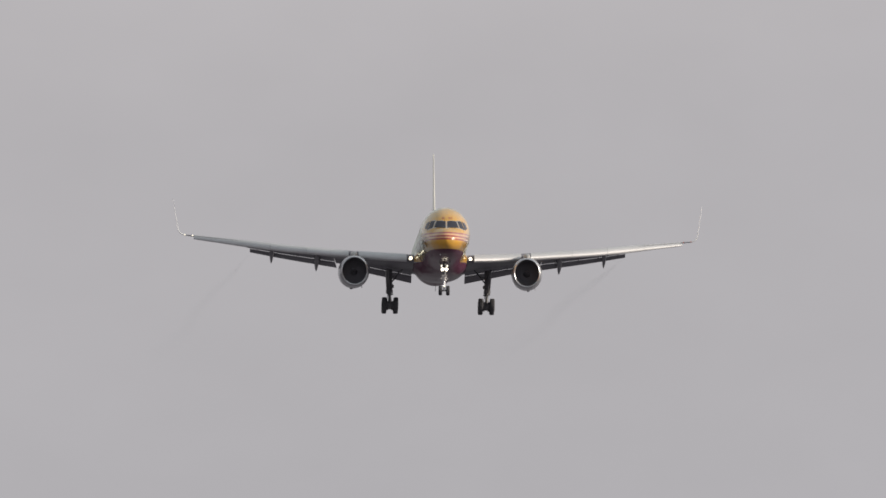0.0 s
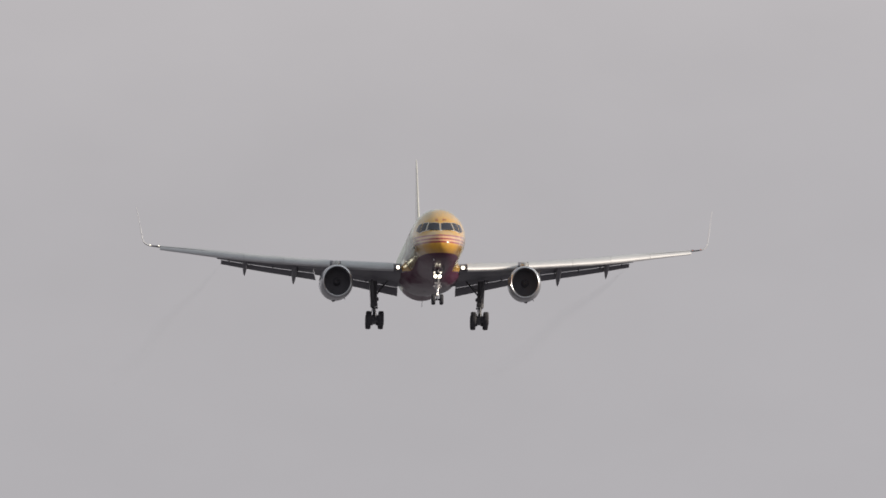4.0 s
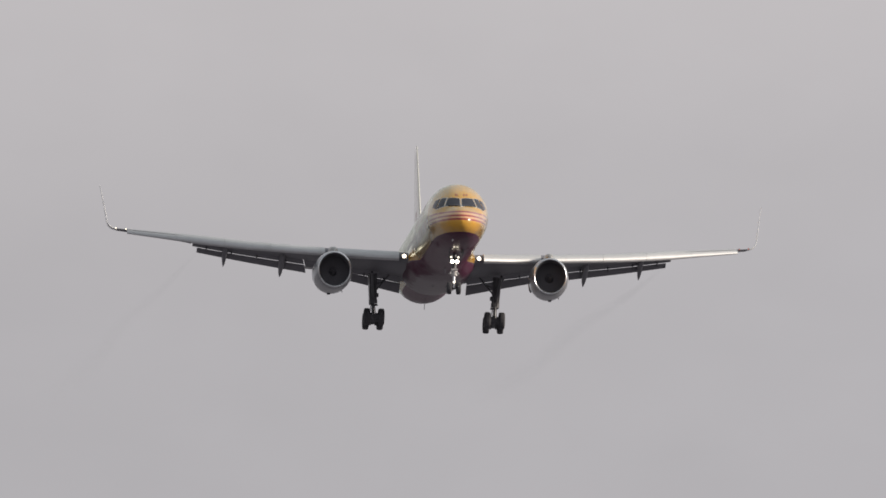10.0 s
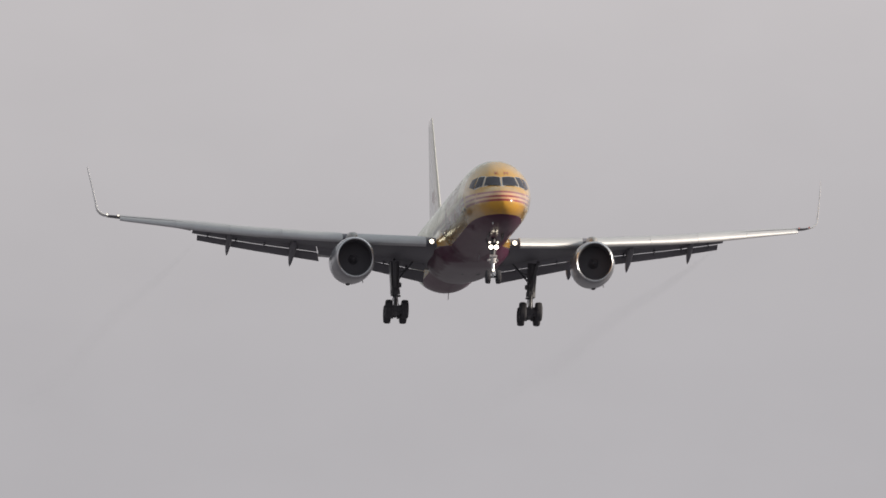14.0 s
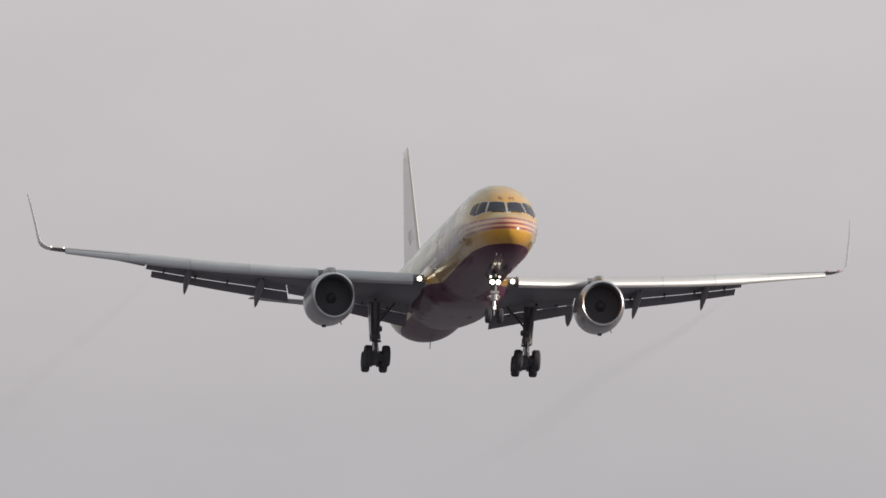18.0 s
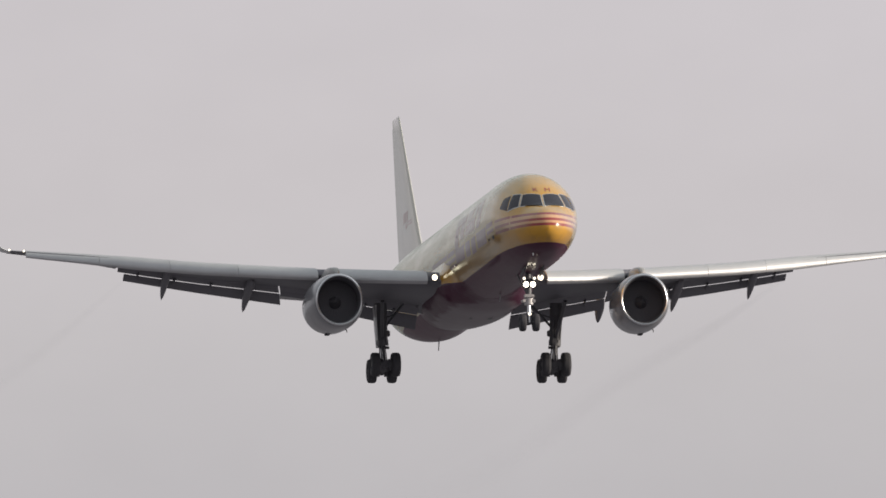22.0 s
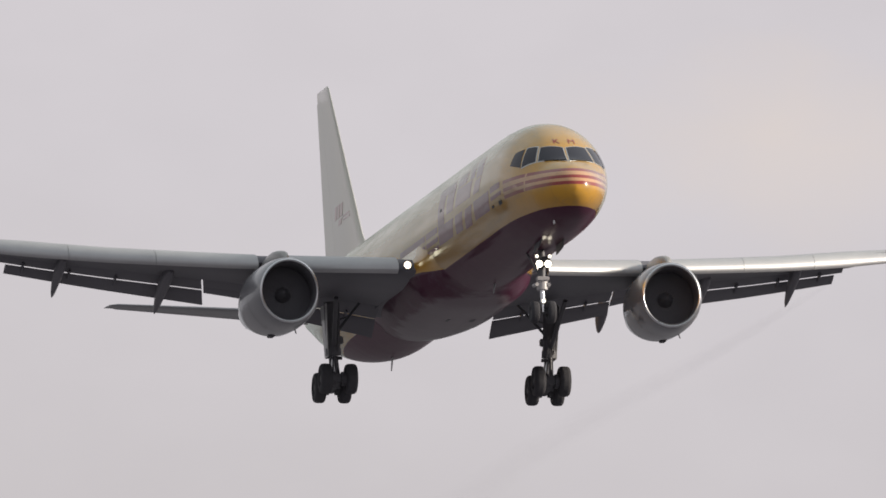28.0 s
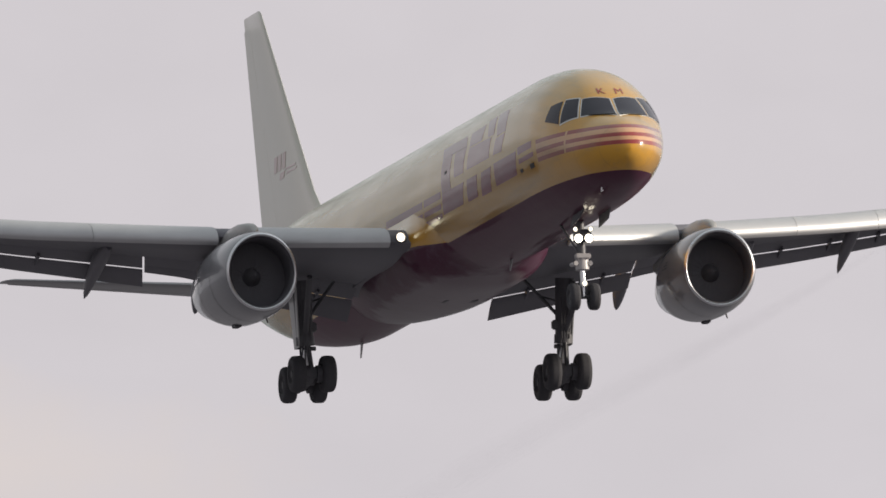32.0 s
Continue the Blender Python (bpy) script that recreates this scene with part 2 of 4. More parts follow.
def livery(name, base):
    """Glossy paint: yellow with a dark red belly, three red stripes round the nose, panel joints and streaks."""
    m = shader(name, base, rough=0.35, coat=1.0, grime=0.12, grain=1.6)
    t = m.node_tree
    b = t.nodes["Principled BSDF"]
    paint = b.inputs["Base Color"].links[0].from_socket
    tc = t.nodes.new("ShaderNodeTexCoord")
    sp = t.nodes.new("ShaderNodeSeparateXYZ")
    t.links.new(tc.outputs["Object"], sp.inputs[0])
    z, st = sp.outputs["Z"], maths(t, "SUBTRACT", 20.0, sp.outputs["Y"])
    # stripes with pale lines between them
    front = maths(t, "LESS_THAN", maths(t, "ADD", st, maths(t, "MULTIPLY", z, 0.12)), 3.68)
    for lo, hi, c in ((-0.65, -0.06, (0.60, 0.34, 0.19)), (-0.175, -0.06, RED), (-0.435, -0.32, RED), (-0.66, -0.545, RED)):
        band = maths(t, "MULTIPLY", maths(t, "GREATER_THAN", z, lo), maths(t, "LESS_THAN", z, hi))
        if c is RED:
            band = maths(t, "MULTIPLY", band, maths(t, "GREATER_THAN", maths(t, "ABSOLUTE", maths(t, "SUBTRACT", st, 1.90)), 0.045))
        paint = mixed(t, maths(t, "MULTIPLY", band, front), paint, (0.29, 0.055, 0.055) if c is RED else c)
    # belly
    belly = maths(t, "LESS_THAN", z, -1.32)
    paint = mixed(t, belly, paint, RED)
    t.links.new(maths(t, "SUBTRACT", 0.22, maths(t, "MULTIPLY", belly, 0.06)), b.inputs["Coat Weight"])
    b.inputs["Coat Roughness"].default_value = 0.04
    t.links.new(maths(t, "SUBTRACT", 0.12, maths(t, "MULTIPLY", belly, 0.09)), b.inputs["Specular IOR Level"])
    b.inputs["Coat IOR"].default_value = 1.6
    # soot streaks drawn out along the flow, and worn chalky patches on the belly
    for scale, stretch, lo, amount, tint in ((1.5, 0.10, 0.50, 1.6, (0.20, 0.16, 0.09)), (4.0, 0.05, 0.55, 1.3, (0.22, 0.19, 0.13))):
        mp = t.nodes.new("ShaderNodeMapping")
        mp.inputs["Scale"].default_value = (1, stretch, 1)
        t.links.new(tc.outputs["Object"], mp.inputs[0])
        nz = node(t, "ShaderNodeTexNoise", Scale=scale, Detail=5.0, Roughness=0.6)
        t.links.new(mp.outputs[0], nz.inputs["Vector"])
        veil = maths(t, "MULTIPLY", maths(t, "SUBTRACT", nz.outputs["Fac"], lo), amount, clamp=True)
        veil = maths(t, "MULTIPLY", veil, maths(t, "SUBTRACT", 1.0, maths(t, "MULTIPLY", belly, 0.85)))
        paint = mixed(t, veil, paint, tint)
    mp = t.nodes.new("ShaderNodeMapping")
    mp.inputs["Scale"].default_value = (1, 0.3, 1)
    t.links.new(tc.outputs["Object"], mp.inputs[0])
    nz = node(t, "ShaderNodeTexNoise", Scale=1.3, Detail=6.0, Roughness=0.65)
    t.links.new(mp.outputs[0], nz.inputs["Vector"])
    worn = maths(t, "MULTIPLY", maths(t, "MULTIPLY", maths(t, "SUBTRACT", nz.outputs["Fac"], 0.52), 3.0, clamp=True), belly)
    paint = mixed(t, maths(t, "MULTIPLY", worn, 0.14), paint, (0.15, 0.10, 0.14))
    # joints of the skin, faint
    w = node(t, "ShaderNodeTexWave", Scale=0.33, Distortion=0.0)
    w.bands_direction = "Y"
    t.links.new(tc.outputs["Object"], w.inputs["Vector"])
    joint = maths(t, "GREATER_THAN", w.outputs["Fac"], 0.996)
    paint = mixed(t, maths(t, "MULTIPLY", joint, 0.10), paint, (0.1, 0.07, 0.05))
    t.links.new(paint, b.inputs["Base Color"])
    return m


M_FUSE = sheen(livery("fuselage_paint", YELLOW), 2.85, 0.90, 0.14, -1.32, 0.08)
M_LOGO = shader("logo_red", (0.24, 0.05, 0.085), 0.4, coat=0.3, grime=0.2)
sheen(M_LOGO, 3.2, 0.72, 0.14)
M_LETTER = shader("letter_red", (0.27, 0.03, 0.03), 0.4, coat=0.3, grime=0.15)
M_MARK = shader("pale_red", (0.42, 0.28, 0.26), 0.4, coat=1.0, grime=0.2)
def keel():
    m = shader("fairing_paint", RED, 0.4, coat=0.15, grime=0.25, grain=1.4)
    t = m.node_tree
    b = t.nodes["Principled BSDF"]
    paint = b.inputs["Base Color"].links[0].from_socket
    tc = t.nodes.new("ShaderNodeTexCoord")
    sp = t.nodes.new("ShaderNodeSeparateXYZ")
    t.links.new(tc.outputs["Object"], sp.inputs[0])
    nz = node(t, "ShaderNodeTexNoise", Scale=0.9, Detail=4.0)
    t.links.new(tc.outputs["Object"], nz.inputs["Vector"])
    nz2 = node(t, "ShaderNodeTexNoise", Scale=1.7, Detail=6.0, Roughness=0.65)
    t.links.new(tc.outputs["Object"], nz2.inputs["Vector"])
    # patches of wear, greyed further in place of reflected ground
    worn = maths(t, "MULTIPLY", maths(t, "SUBTRACT", nz2.outputs["Fac"], 0.5), 3.0, clamp=True)
    paint = mixed(t, maths(t, "MULTIPLY", worn, 0.4), paint, (0.19, 0.155, 0.20))
    # pale grey along the keel: the ground's reflection put into the paint
    low = maths(t, "MULTIPLY", maths(t, "SUBTRACT", -1.74, maths(t, "ADD", sp.outputs["Z"], maths(t, "MULTIPLY", nz.outputs["Fac"], 0.45))), 9.0, clamp=True)
    paint = mixed(t, maths(t, "MULTIPLY", low, 0.7), paint, (0.23, 0.195, 0.215))
    edge = maths(t, "MULTIPLY", maths(t, "MULTIPLY", maths(t, "SUBTRACT", 4.6, sp.outputs["Y"]), 0.5, clamp=True), 0.14)
    upper = maths(t, "GREATER_THAN", maths(t, "SUBTRACT", sp.outputs["Z"], edge), -1.32)
    t.links.new(mixed(t, upper, paint, YELLOW), b.inputs["Base Color"])
    t.links.new(maths(t, "ADD", 0.05, maths(t, "MULTIPLY", upper, 0.3)), b.inputs["Coat Weight"])
    b.inputs["Coat Roughness"].default_value, b.inputs["Specular IOR Level"].default_value = 0.08, 0.05
    return m


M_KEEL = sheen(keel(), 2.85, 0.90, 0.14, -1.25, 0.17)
M_BELLY = shader("fairing_grey", (0.42, 0.40, 0.40), 0.38, coat=0.2, grime=0.35, grain=1.2)
M_WING = shader("wing_grey", (0.15, 0.146, 0.165), 0.5, coat=0.0, grime=0.3, grain=1.0)
M_WING.node_tree.nodes["Principled BSDF"].inputs["Specular IOR Level"].default_value = 0.2
M_FLAP = shader("flap_grey", (0.135, 0.131, 0.15), 0.45, grime=0.3, grain=1.3)
M_SLAT = shader("slat_metal", (0.48, 0.48, 0.495), 0.52, metal=0.35, grime=0.2, grain=2)
M_CHROME = shader("bare_metal", (0.70, 0.70, 0.72), 0.29, metal=1.0, grime=0.08)
M_COWL = shader("cowl_grey", (0.20, 0.202, 0.218), 0.36, metal=0.2, coat=0.8, grime=0.25, grain=1.5)
M_PYLON = shader("pylon_grey", (0.30, 0.292, 0.285), 0.42, metal=0.1, coat=0.3, grime=0.3, grain=1.8)
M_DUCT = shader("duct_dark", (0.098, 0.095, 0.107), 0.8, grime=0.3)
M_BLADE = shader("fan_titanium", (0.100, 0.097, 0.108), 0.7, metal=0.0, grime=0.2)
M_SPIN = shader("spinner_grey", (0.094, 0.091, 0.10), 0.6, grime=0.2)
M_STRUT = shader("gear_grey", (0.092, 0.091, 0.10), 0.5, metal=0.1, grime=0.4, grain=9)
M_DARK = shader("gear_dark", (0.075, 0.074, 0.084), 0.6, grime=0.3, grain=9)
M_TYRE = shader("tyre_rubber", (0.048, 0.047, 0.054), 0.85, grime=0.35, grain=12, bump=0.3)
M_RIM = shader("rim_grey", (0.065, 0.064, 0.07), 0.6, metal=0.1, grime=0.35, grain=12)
M_GLASS = shader("cockpit_glass", (0.027, 0.026, 0.037), 0.08, coat=0.0, grime=0.2)
M_GLASS.node_tree.nodes["Principled BSDF"].inputs["Specular IOR Level"].default_value = 0.35
M_FRAME = shader("window_frame", (0.62, 0.61, 0.60), 0.3, metal=0.7, grime=0.15)
# base tone greened in place of the sky's sheen on the fin
M_FIN = shader("fin_paint_with_sheen", (0.50, 0.492, 0.405), 0.36, coat=1.0, grime=0.14, grain=1.1)
M_WHITE = shader("winglet_white", (0.72, 0.71, 0.70), 0.4, coat=0.5, grime=0.12)
M_TAIL = shader("tail_grey", (0.27, 0.267, 0.28), 0.4, grime=0.2)
M_LAMP = shader("landing_lamp", (1, 0.95, 0.85), 0.3, emit=((1.0, 0.88, 0.70), 6.5), grime=0.0)
M_LAMP_WING = shader("wing_lamp", (1, 0.95, 0.85), 0.3, emit=((1.0, 0.87, 0.68), 3.2), grime=0.0)
M_DOOR = shader("door_grey", (0.42, 0.42, 0.42), 0.4, coat=0.3, grime=0.25, grain=2.5)
M_LAMP_RED = shader("red_lamp", (0.6, 0.3, 0.28), 0.3, emit=((1.0, 0.45, 0.38), 0.35), grime=0.0)
M_LAMP_DIM = shader("small_lamp", (1, 0.95, 0.85), 0.3, emit=((1.0, 0.90, 0.72), 2.2), grime=0.0)
M_GLASS.node_tree.nodes["Principled BSDF"].inputs["IOR"].default_value = 1.5
M_GASKET = shader("window_gasket", (0.05, 0.05, 0.055), 0.5)
M_BLACK = shader("wiper_black", (0.02, 0.02, 0.02), 0.5)


# ---- mesh tools ----
def part(name, bm, material, parent, label="", smooth=True):
    me = bpy.data.meshes.new(name)
    bmesh.ops.recalc_face_normals(bm, faces=bm.faces)
    for f in bm.faces:
        f.smooth = smooth
    bm.to_mesh(me)
    bm.free()
    me.materials.append(material)
    if smooth:
        me.set_sharp_from_angle(angle=radians(38))
    ob = new(name, me)
    ob.parent = parent
    if label:
        tagged(ob, label=label)
    return ob


def loft(rings, cap=True, loop=True, bm=None):
    """A skin over rings of points, all of one length."""
    bm = bm or bmesh.new()
    vs = [[bm.verts.new(p) for p in ring] for ring in rings]
    n = len(rings[0])
    for a, b in zip(vs, vs[1:]):
        for i in range(n if loop else n - 1):
            j = (i + 1) % n
            bm.faces.new((a[i], a[j], b[j], b[i]))
    if cap:
        bm.faces.new(vs[0])
        bm.faces.new(vs[-1])
    return bm


def lathe(profile, centre, axis="y", n=40, cap=False, close=False):
    """Turns (distance along axis, radius) pairs round an axis through centre."""
    rings = []
    for d, r, *tall in profile:
        ring = []
        rz = tall[0] if tall else r
        for k in range(n):
            a = 2 * math.pi * k / n
            u, v = r * math.cos(a), rz * math.sin(a)
            p = {"y": (u, d, v), "x": (d, u, v), "z": (u, v, d)}[axis]
            ring.append(tuple(c + q for c, q in zip(centre, p)))
        rings.append(ring)
    if close:
        rings.append(rings[0])
    bm = loft(rings, cap=cap)
    if close:
        bmesh.ops.remove_doubles(bm, verts=bm.verts, dist=1e-5)
    return bm


def tube(a, b, r0, r1=None, n=14, bm=None):
    """A round bar from a to b."""
    a, b = Vector(a), Vector(b)
    turn = (b - a).to_track_quat("Z", "Y")
    r1 = r0 if r1 is None else r1
    rings = []
    for p, r in ((a, r0), (b, r1)):
        rings.append([p + turn @ Vector((r * math.cos(2 * math.pi * k / n), r * math.sin(2 * math.pi * k / n), 0)) for k in range(n)])
    return loft(rings, bm=bm)


def slab(corners, thick, bm=None):
    """A plate: four or more corners in order, thickened along its normal both ways."""
    c = [Vector(p) for p in corners]
    nrm = (c[1] - c[0]).cross(c[-1] - c[0]).normalized() * (thick / 2)
    return loft([[p + nrm for p in c], [p - nrm for p in c]], bm=bm)


def box(centre, size, turn=None, bm=None):
    bm = bm or bmesh.new()
    made = bmesh.ops.create_cube(bm, size=1.0, matrix=Matrix.Translation(centre) @ (turn or Matrix()) @ Matrix.Diagonal((*size, 1)))
    edges = {e for v in made["verts"] for e in v.link_edges}
    bmesh.ops.bevel(bm, geom=list(edges), offset=min(size) * 0.18, segments=2, affect="EDGES")
    return bm


def curve_at(table, s):
    """Smooth value(s) of a table of (s, values...) at s."""
    k = 0
    while k < len(table) - 2 and s > table[k + 1][0]:
        k += 1
    p1, p2 = table[k], table[k + 1]
    p0, p3 = table[max(k - 1, 0)], table[min(k + 2, len(table) - 1)]
    h = p2[0] - p1[0]
    u = min(max((s - p1[0]) / h, 0), 1)
    out = []
    for j in range(1, len(p1)):
        m1 = (p2[j] - p0[j]) / max(p2[0] - p0[0], 1e-6)
        m2 = (p3[j] - p1[j]) / max(p3[0] - p1[0], 1e-6)
        d = (p2[j] - p1[j]) / h
        if m1 * d < 0 or abs(d) < 1e-9:
            m1 = 0
        if m2 * d < 0 or abs(d) < 1e-9:
            m2 = 0
        out.append((2 * u**3 - 3 * u * u + 1) * p1[j] + (u**3 - 2 * u * u + u) * h * m1 + (-2 * u**3 + 3 * u * u) * p2[j] + (u**3 - u * u) * h * m2)
    return out


def Y(station):
    """Stations are metres aft of the nose tip."""
    return 20.0 - station


# ---- the ground under the approach ----
def ground():
    bm = bmesh.new()
    bmesh.ops.create_grid(bm, x_segments=40, y_segments=40, size=12000)
    # out of view; bluish grey raised so its bounce stands in for haze on undersides
    mat = shader("bounce_grey", (0.165, 0.159, 0.175), 0.95, grime=0.35, grain=0.05)
    mat.node_tree.nodes["Principled BSDF"].inputs["Specular IOR Level"].default_value = 0.05
    ob = part("ground", bm, mat, None, smooth=False)
    tagged(ob, label="wide flat unseen ground, grey set to bounce light upwards", category="ground", kind="structure")


ground()

# ---- the airliner ----
plane = tagged(new("cargo_airliner"), label="yellow twin-engine cargo airliner with dark red belly, landing gear down",
               category="airplane")

# fuselage: station, half width, top, bottom
FUSE = ((0.0, 0.02, -0.72, -0.78), (0.06, 0.26, -0.46, -0.98), (0.2, 0.48, -0.27, -1.14), (0.5, 0.78, -0.04, -1.34), (1.0, 1.06, 0.20, -1.53),
        (1.4, 1.23, 0.38, -1.63), (1.9, 1.38, 0.76, -1.72), (2.4, 1.51, 1.13, -1.80), (3.0, 1.64, 1.47, -1.87), (4.0, 1.79, 1.87, -1.94), (5.0, 1.85, 2.06, -1.98),
        (6.0, 1.875, 2.15, -2.0), (7.5, 1.88, 2.20, -2.0), (31.5, 1.88, 2.22, -2.0), (34.0, 1.84, 2.21, -1.86),
        (37.0, 1.66, 2.15, -1.46), (40.0, 1.30, 2.04, -0.82), (43.0, 0.84, 1.86, -0.02), (45.0, 0.48, 1.64, 0.52), (46.6, 0.2, 1.38, 0.96), (47.0, 0.05, 1.26, 1.12))


def hull(s, a, off=0.0):
    """A point of the fuselage skin at station s and angle a from starboard over the crown."""
    w, top, bot = curve_at(FUSE, s)
    return ((w + off) * math.cos(a), Y(s), (top + bot) / 2 + ((top - bot) / 2 + off) * math.sin(a))


def snap(x, s, z, off=0.0):
    """Moves a point at station s out or in on to the skin."""
    w, top, bot = curve_at(FUSE, s)
    zc, h = (top + bot) / 2, (top - bot) / 2
    a = math.atan2((z - zc) / h, x / w)
    return hull(s, a, off)


def hull_reach(s, dx, dz):
    """The skin point met from (0, -0.25) at station s in the direction (dx, dz), seen from there."""
    w, top, bot = curve_at(FUSE, s)
    h, e = (top - bot) / 2, -0.25 - (top + bot) / 2
    qa, qb, qc = (dx / w) ** 2 + (dz / h) ** 2, 2 * e * dz / h**2, (e / h) ** 2 - 1
    g = (-qb + math.sqrt(qb * qb - 4 * qa * qc)) / (2 * qa)
    return g * dx, g * dz


def station_of(x, z):
    """The station at which the nose skin passes through (x, z)."""
    lo, hi = 0.0, 7.5
    for _ in range(40):
        s = (lo + hi) / 2
        w, top, bot = curve_at(FUSE, s)
        if (x / w) ** 2 + ((z - (top + bot) / 2) / ((top - bot) / 2)) ** 2 > 1:
            lo = s
        else:
            hi = s
    return hi


def fuselage():
    stations = [0.0, 0.02, 0.06, 0.12, 0.2, 0.3, 0.42] + [0.55 + 0.15 * k for k in range(47)] + [8 + 1.0 * k for k in range(24)] + [31.5 + 0.5 * k for k in range(31)] + [46.8, 47.0]
    n = 64
    bm = loft([[hull(s, 2 * math.pi * k / n) for k in range(n)] for s in stations])
    part("fuselage", bm, M_FUSE, plane, "glossy yellow fuselage with dark red belly")
    # wing-to-body fairing
    rows = []
    for k in range(25):
        u = 0.5 - 0.5 * math.cos(math.pi * k / 24)
        s = 15.2 + 12.8 * u
        rise, dip, ease = min(u / 0.26, 1), min(u / 0.24, 1), max(math.sin(math.pi * max(u, 0.5)), 0)
        swell = dip * dip * (3 - 2 * dip) * ease ** 0.3
        w, d = 1.2 + 1.042 * rise * rise * (3 - 2 * rise) * ease ** 0.45, 1.55 + 0.726 * swell
        ring = []
        aft = min(max((u - 0.3) / 0.4, 0), 1)
        box_x, box_z = 0.76 - 0.10 * aft, 0.845 - 0.02 * aft
        for j in range(33):
            a = math.pi + math.pi * j / 32
            c, sn = math.cos(a), math.sin(a)
            x, z = w * abs(c) ** box_x, -0.25 + (d - 0.25) * math.copysign(abs(sn) ** box_z, sn)
            # the upper edge runs in flush with the fuselage side
            x = min(x, 1.85 + max(w - 1.85, 0) * min(max((-0.45 - z) / 0.6, 0), 1))
            # a fillet blends it into the fuselage
            fx, fz = hull_reach(s, x, z + 0.25)
            far, reach = math.hypot(x, z + 0.25), math.hypot(fx, fz) - 0.012
            far = max(far, reach) + max(0.45 - abs(far - reach), 0) ** 2 / 1.8 * min(max((-0.5 - z) / 0.4, 0), 1)
            stretch = far / max(math.hypot(x, z + 0.25), 1e-6)
            ring.append((math.copysign(x * stretch, c), Y(s), -0.25 + (z + 0.25) * stretch))
        rows.append(ring)
    part("belly_fairing", loft(rows), M_KEEL, plane, "dark red belly fairing, grey keel with reflected ground painted in")


fuselage()


def patch(name, corners, material, parent, off, nu=8, nv=6, label=""):
    """A thin plate that lies on the skin: four corners (x, station, z), bilinear between them."""
    outer, inner = [], []
    for j in range(nv + 1):
        v = j / nv
        for rows, o in ((outer, off), (inner, off - 0.02)):
            row = []
            for i in range(nu + 1):
                u = i / nu
                p = [(1 - v) * ((1 - u) * corners[0][k] + u * corners[1][k]) + v * ((1 - u) * corners[3][k] + u * corners[2][k]) for k in range(3)]
                row.append(snap(*p, o))
            rows.append(row)
    bm = loft(outer, cap=False, loop=False)
    edge = outer[0] + [r[-1] for r in outer[1:]] + outer[-1][-2::-1] + [r[0] for r in outer[-2:0:-1]]
    low = inner[0] + [r[-1] for r in inner[1:]] + inner[-1][-2::-1] + [r[0] for r in inner[-2:0:-1]]
    loft([edge, low], cap=False, bm=bm)
    bmesh.ops.remove_doubles(bm, verts=bm.verts, dist=1e-5)
    return part(name, bm, material, parent, label)


def lamp(name, place, way, r, material, parent, label, hood=0.03):
    """A round sealed lamp: housing with a glowing face."""
    p, w = Vector(place), Vector(way).normalized()
    turn = w.to_track_quat("Y", "Z").to_matrix().to_4x4()
    bm = lathe(((-0.14, 0.02), (-0.13, r * 0.7), (0.0, r * 1.1), (hood, r * 1.12), (hood, r * 1.02), (-0.012, r)), (0, 0, 0), n=22)
    bm.transform(Matrix.Translation(p) @ turn)
    ob = part(name, bm, M_STRUT, parent)
    bm = lathe(((-0.012, 0.99 * r), (0.0, 0.8 * r), (0.008, 0.4 * r), (0.01, 0.01)), (0, 0, 0), n=22)
    bm.transform(Matrix.Translation(p) @ turn)
    part("lens", bm, material, ob, label)
    return ob


# ---- wings ----
def wing_le(x):
    return 17.80 + 0.527 * (x - 2.2)


def wing_te(x):
    return 25.35 + 0.01 * x if x < 6.8 else 25.42 + (x - 6.8) * (28.2 - 25.42) / 12.2


def wing_z(x):
    return -0.93 + (x - 2.2) * 0.112 + 0.00095 * (x - 2.2) ** 2 - 0.06 * max(0.0, 1 - abs(x - 11.5) / 5)


def wing_thick(x):
    return (0.135 - 0.0018 * x) * (1 - 0.5 * min(max((x - 14.3) / 4.7, 0), 1))


def nose_droop(x, u):
    """The leading part of the inner wing hangs a little."""
    return 0.13 * (1 - min(max((x - 7) / 7, 0), 1)) * (1 - min(max(u - 0.3, 0) / 0.45, 1))


def wing_twist(x):
    """Washout, stronger outboard of the flaps."""
    return radians(4.6 - 0.25 * x - 1.0 * min(max(0, x - 14.2), 2.4))


def foil(x, side, hi_up=1.0, hi_dn=1.0, n=14):
    """A ring round the wing section at span x, cut at parts of its chord."""
    c, t = wing_te(x) - wing_le(x), wing_thick(x)
    pts = []
    def half(u):
        return 5 * t * (0.2969 * math.sqrt(u) - 0.126 * u - 0.3516 * u * u + 0.2843 * u**3 - 0.1015 * u**4)
    tilt = wing_twist(x)
    for sgn, hi, ks in ((1, hi_up, range(n, 0, -1)), (-1, hi_dn, range(0, n + 1))):
        for k in ks:
            u = hi * (k / n) ** 1.8
            camber = 0.05 * t / 0.12 * (1 - (2 * u - 0.9) ** 2) * 0.35
            yy, zz = -u * c, (camber + (1.15 if sgn > 0 else -0.6) * half(u)) * c
            pts.append((side * x, Y(wing_le(x)) + yy * math.cos(tilt) + zz * math.sin(tilt) * 0, wing_z(x) + zz + yy * math.sin(tilt) - nose_droop(x, u)))
    return pts


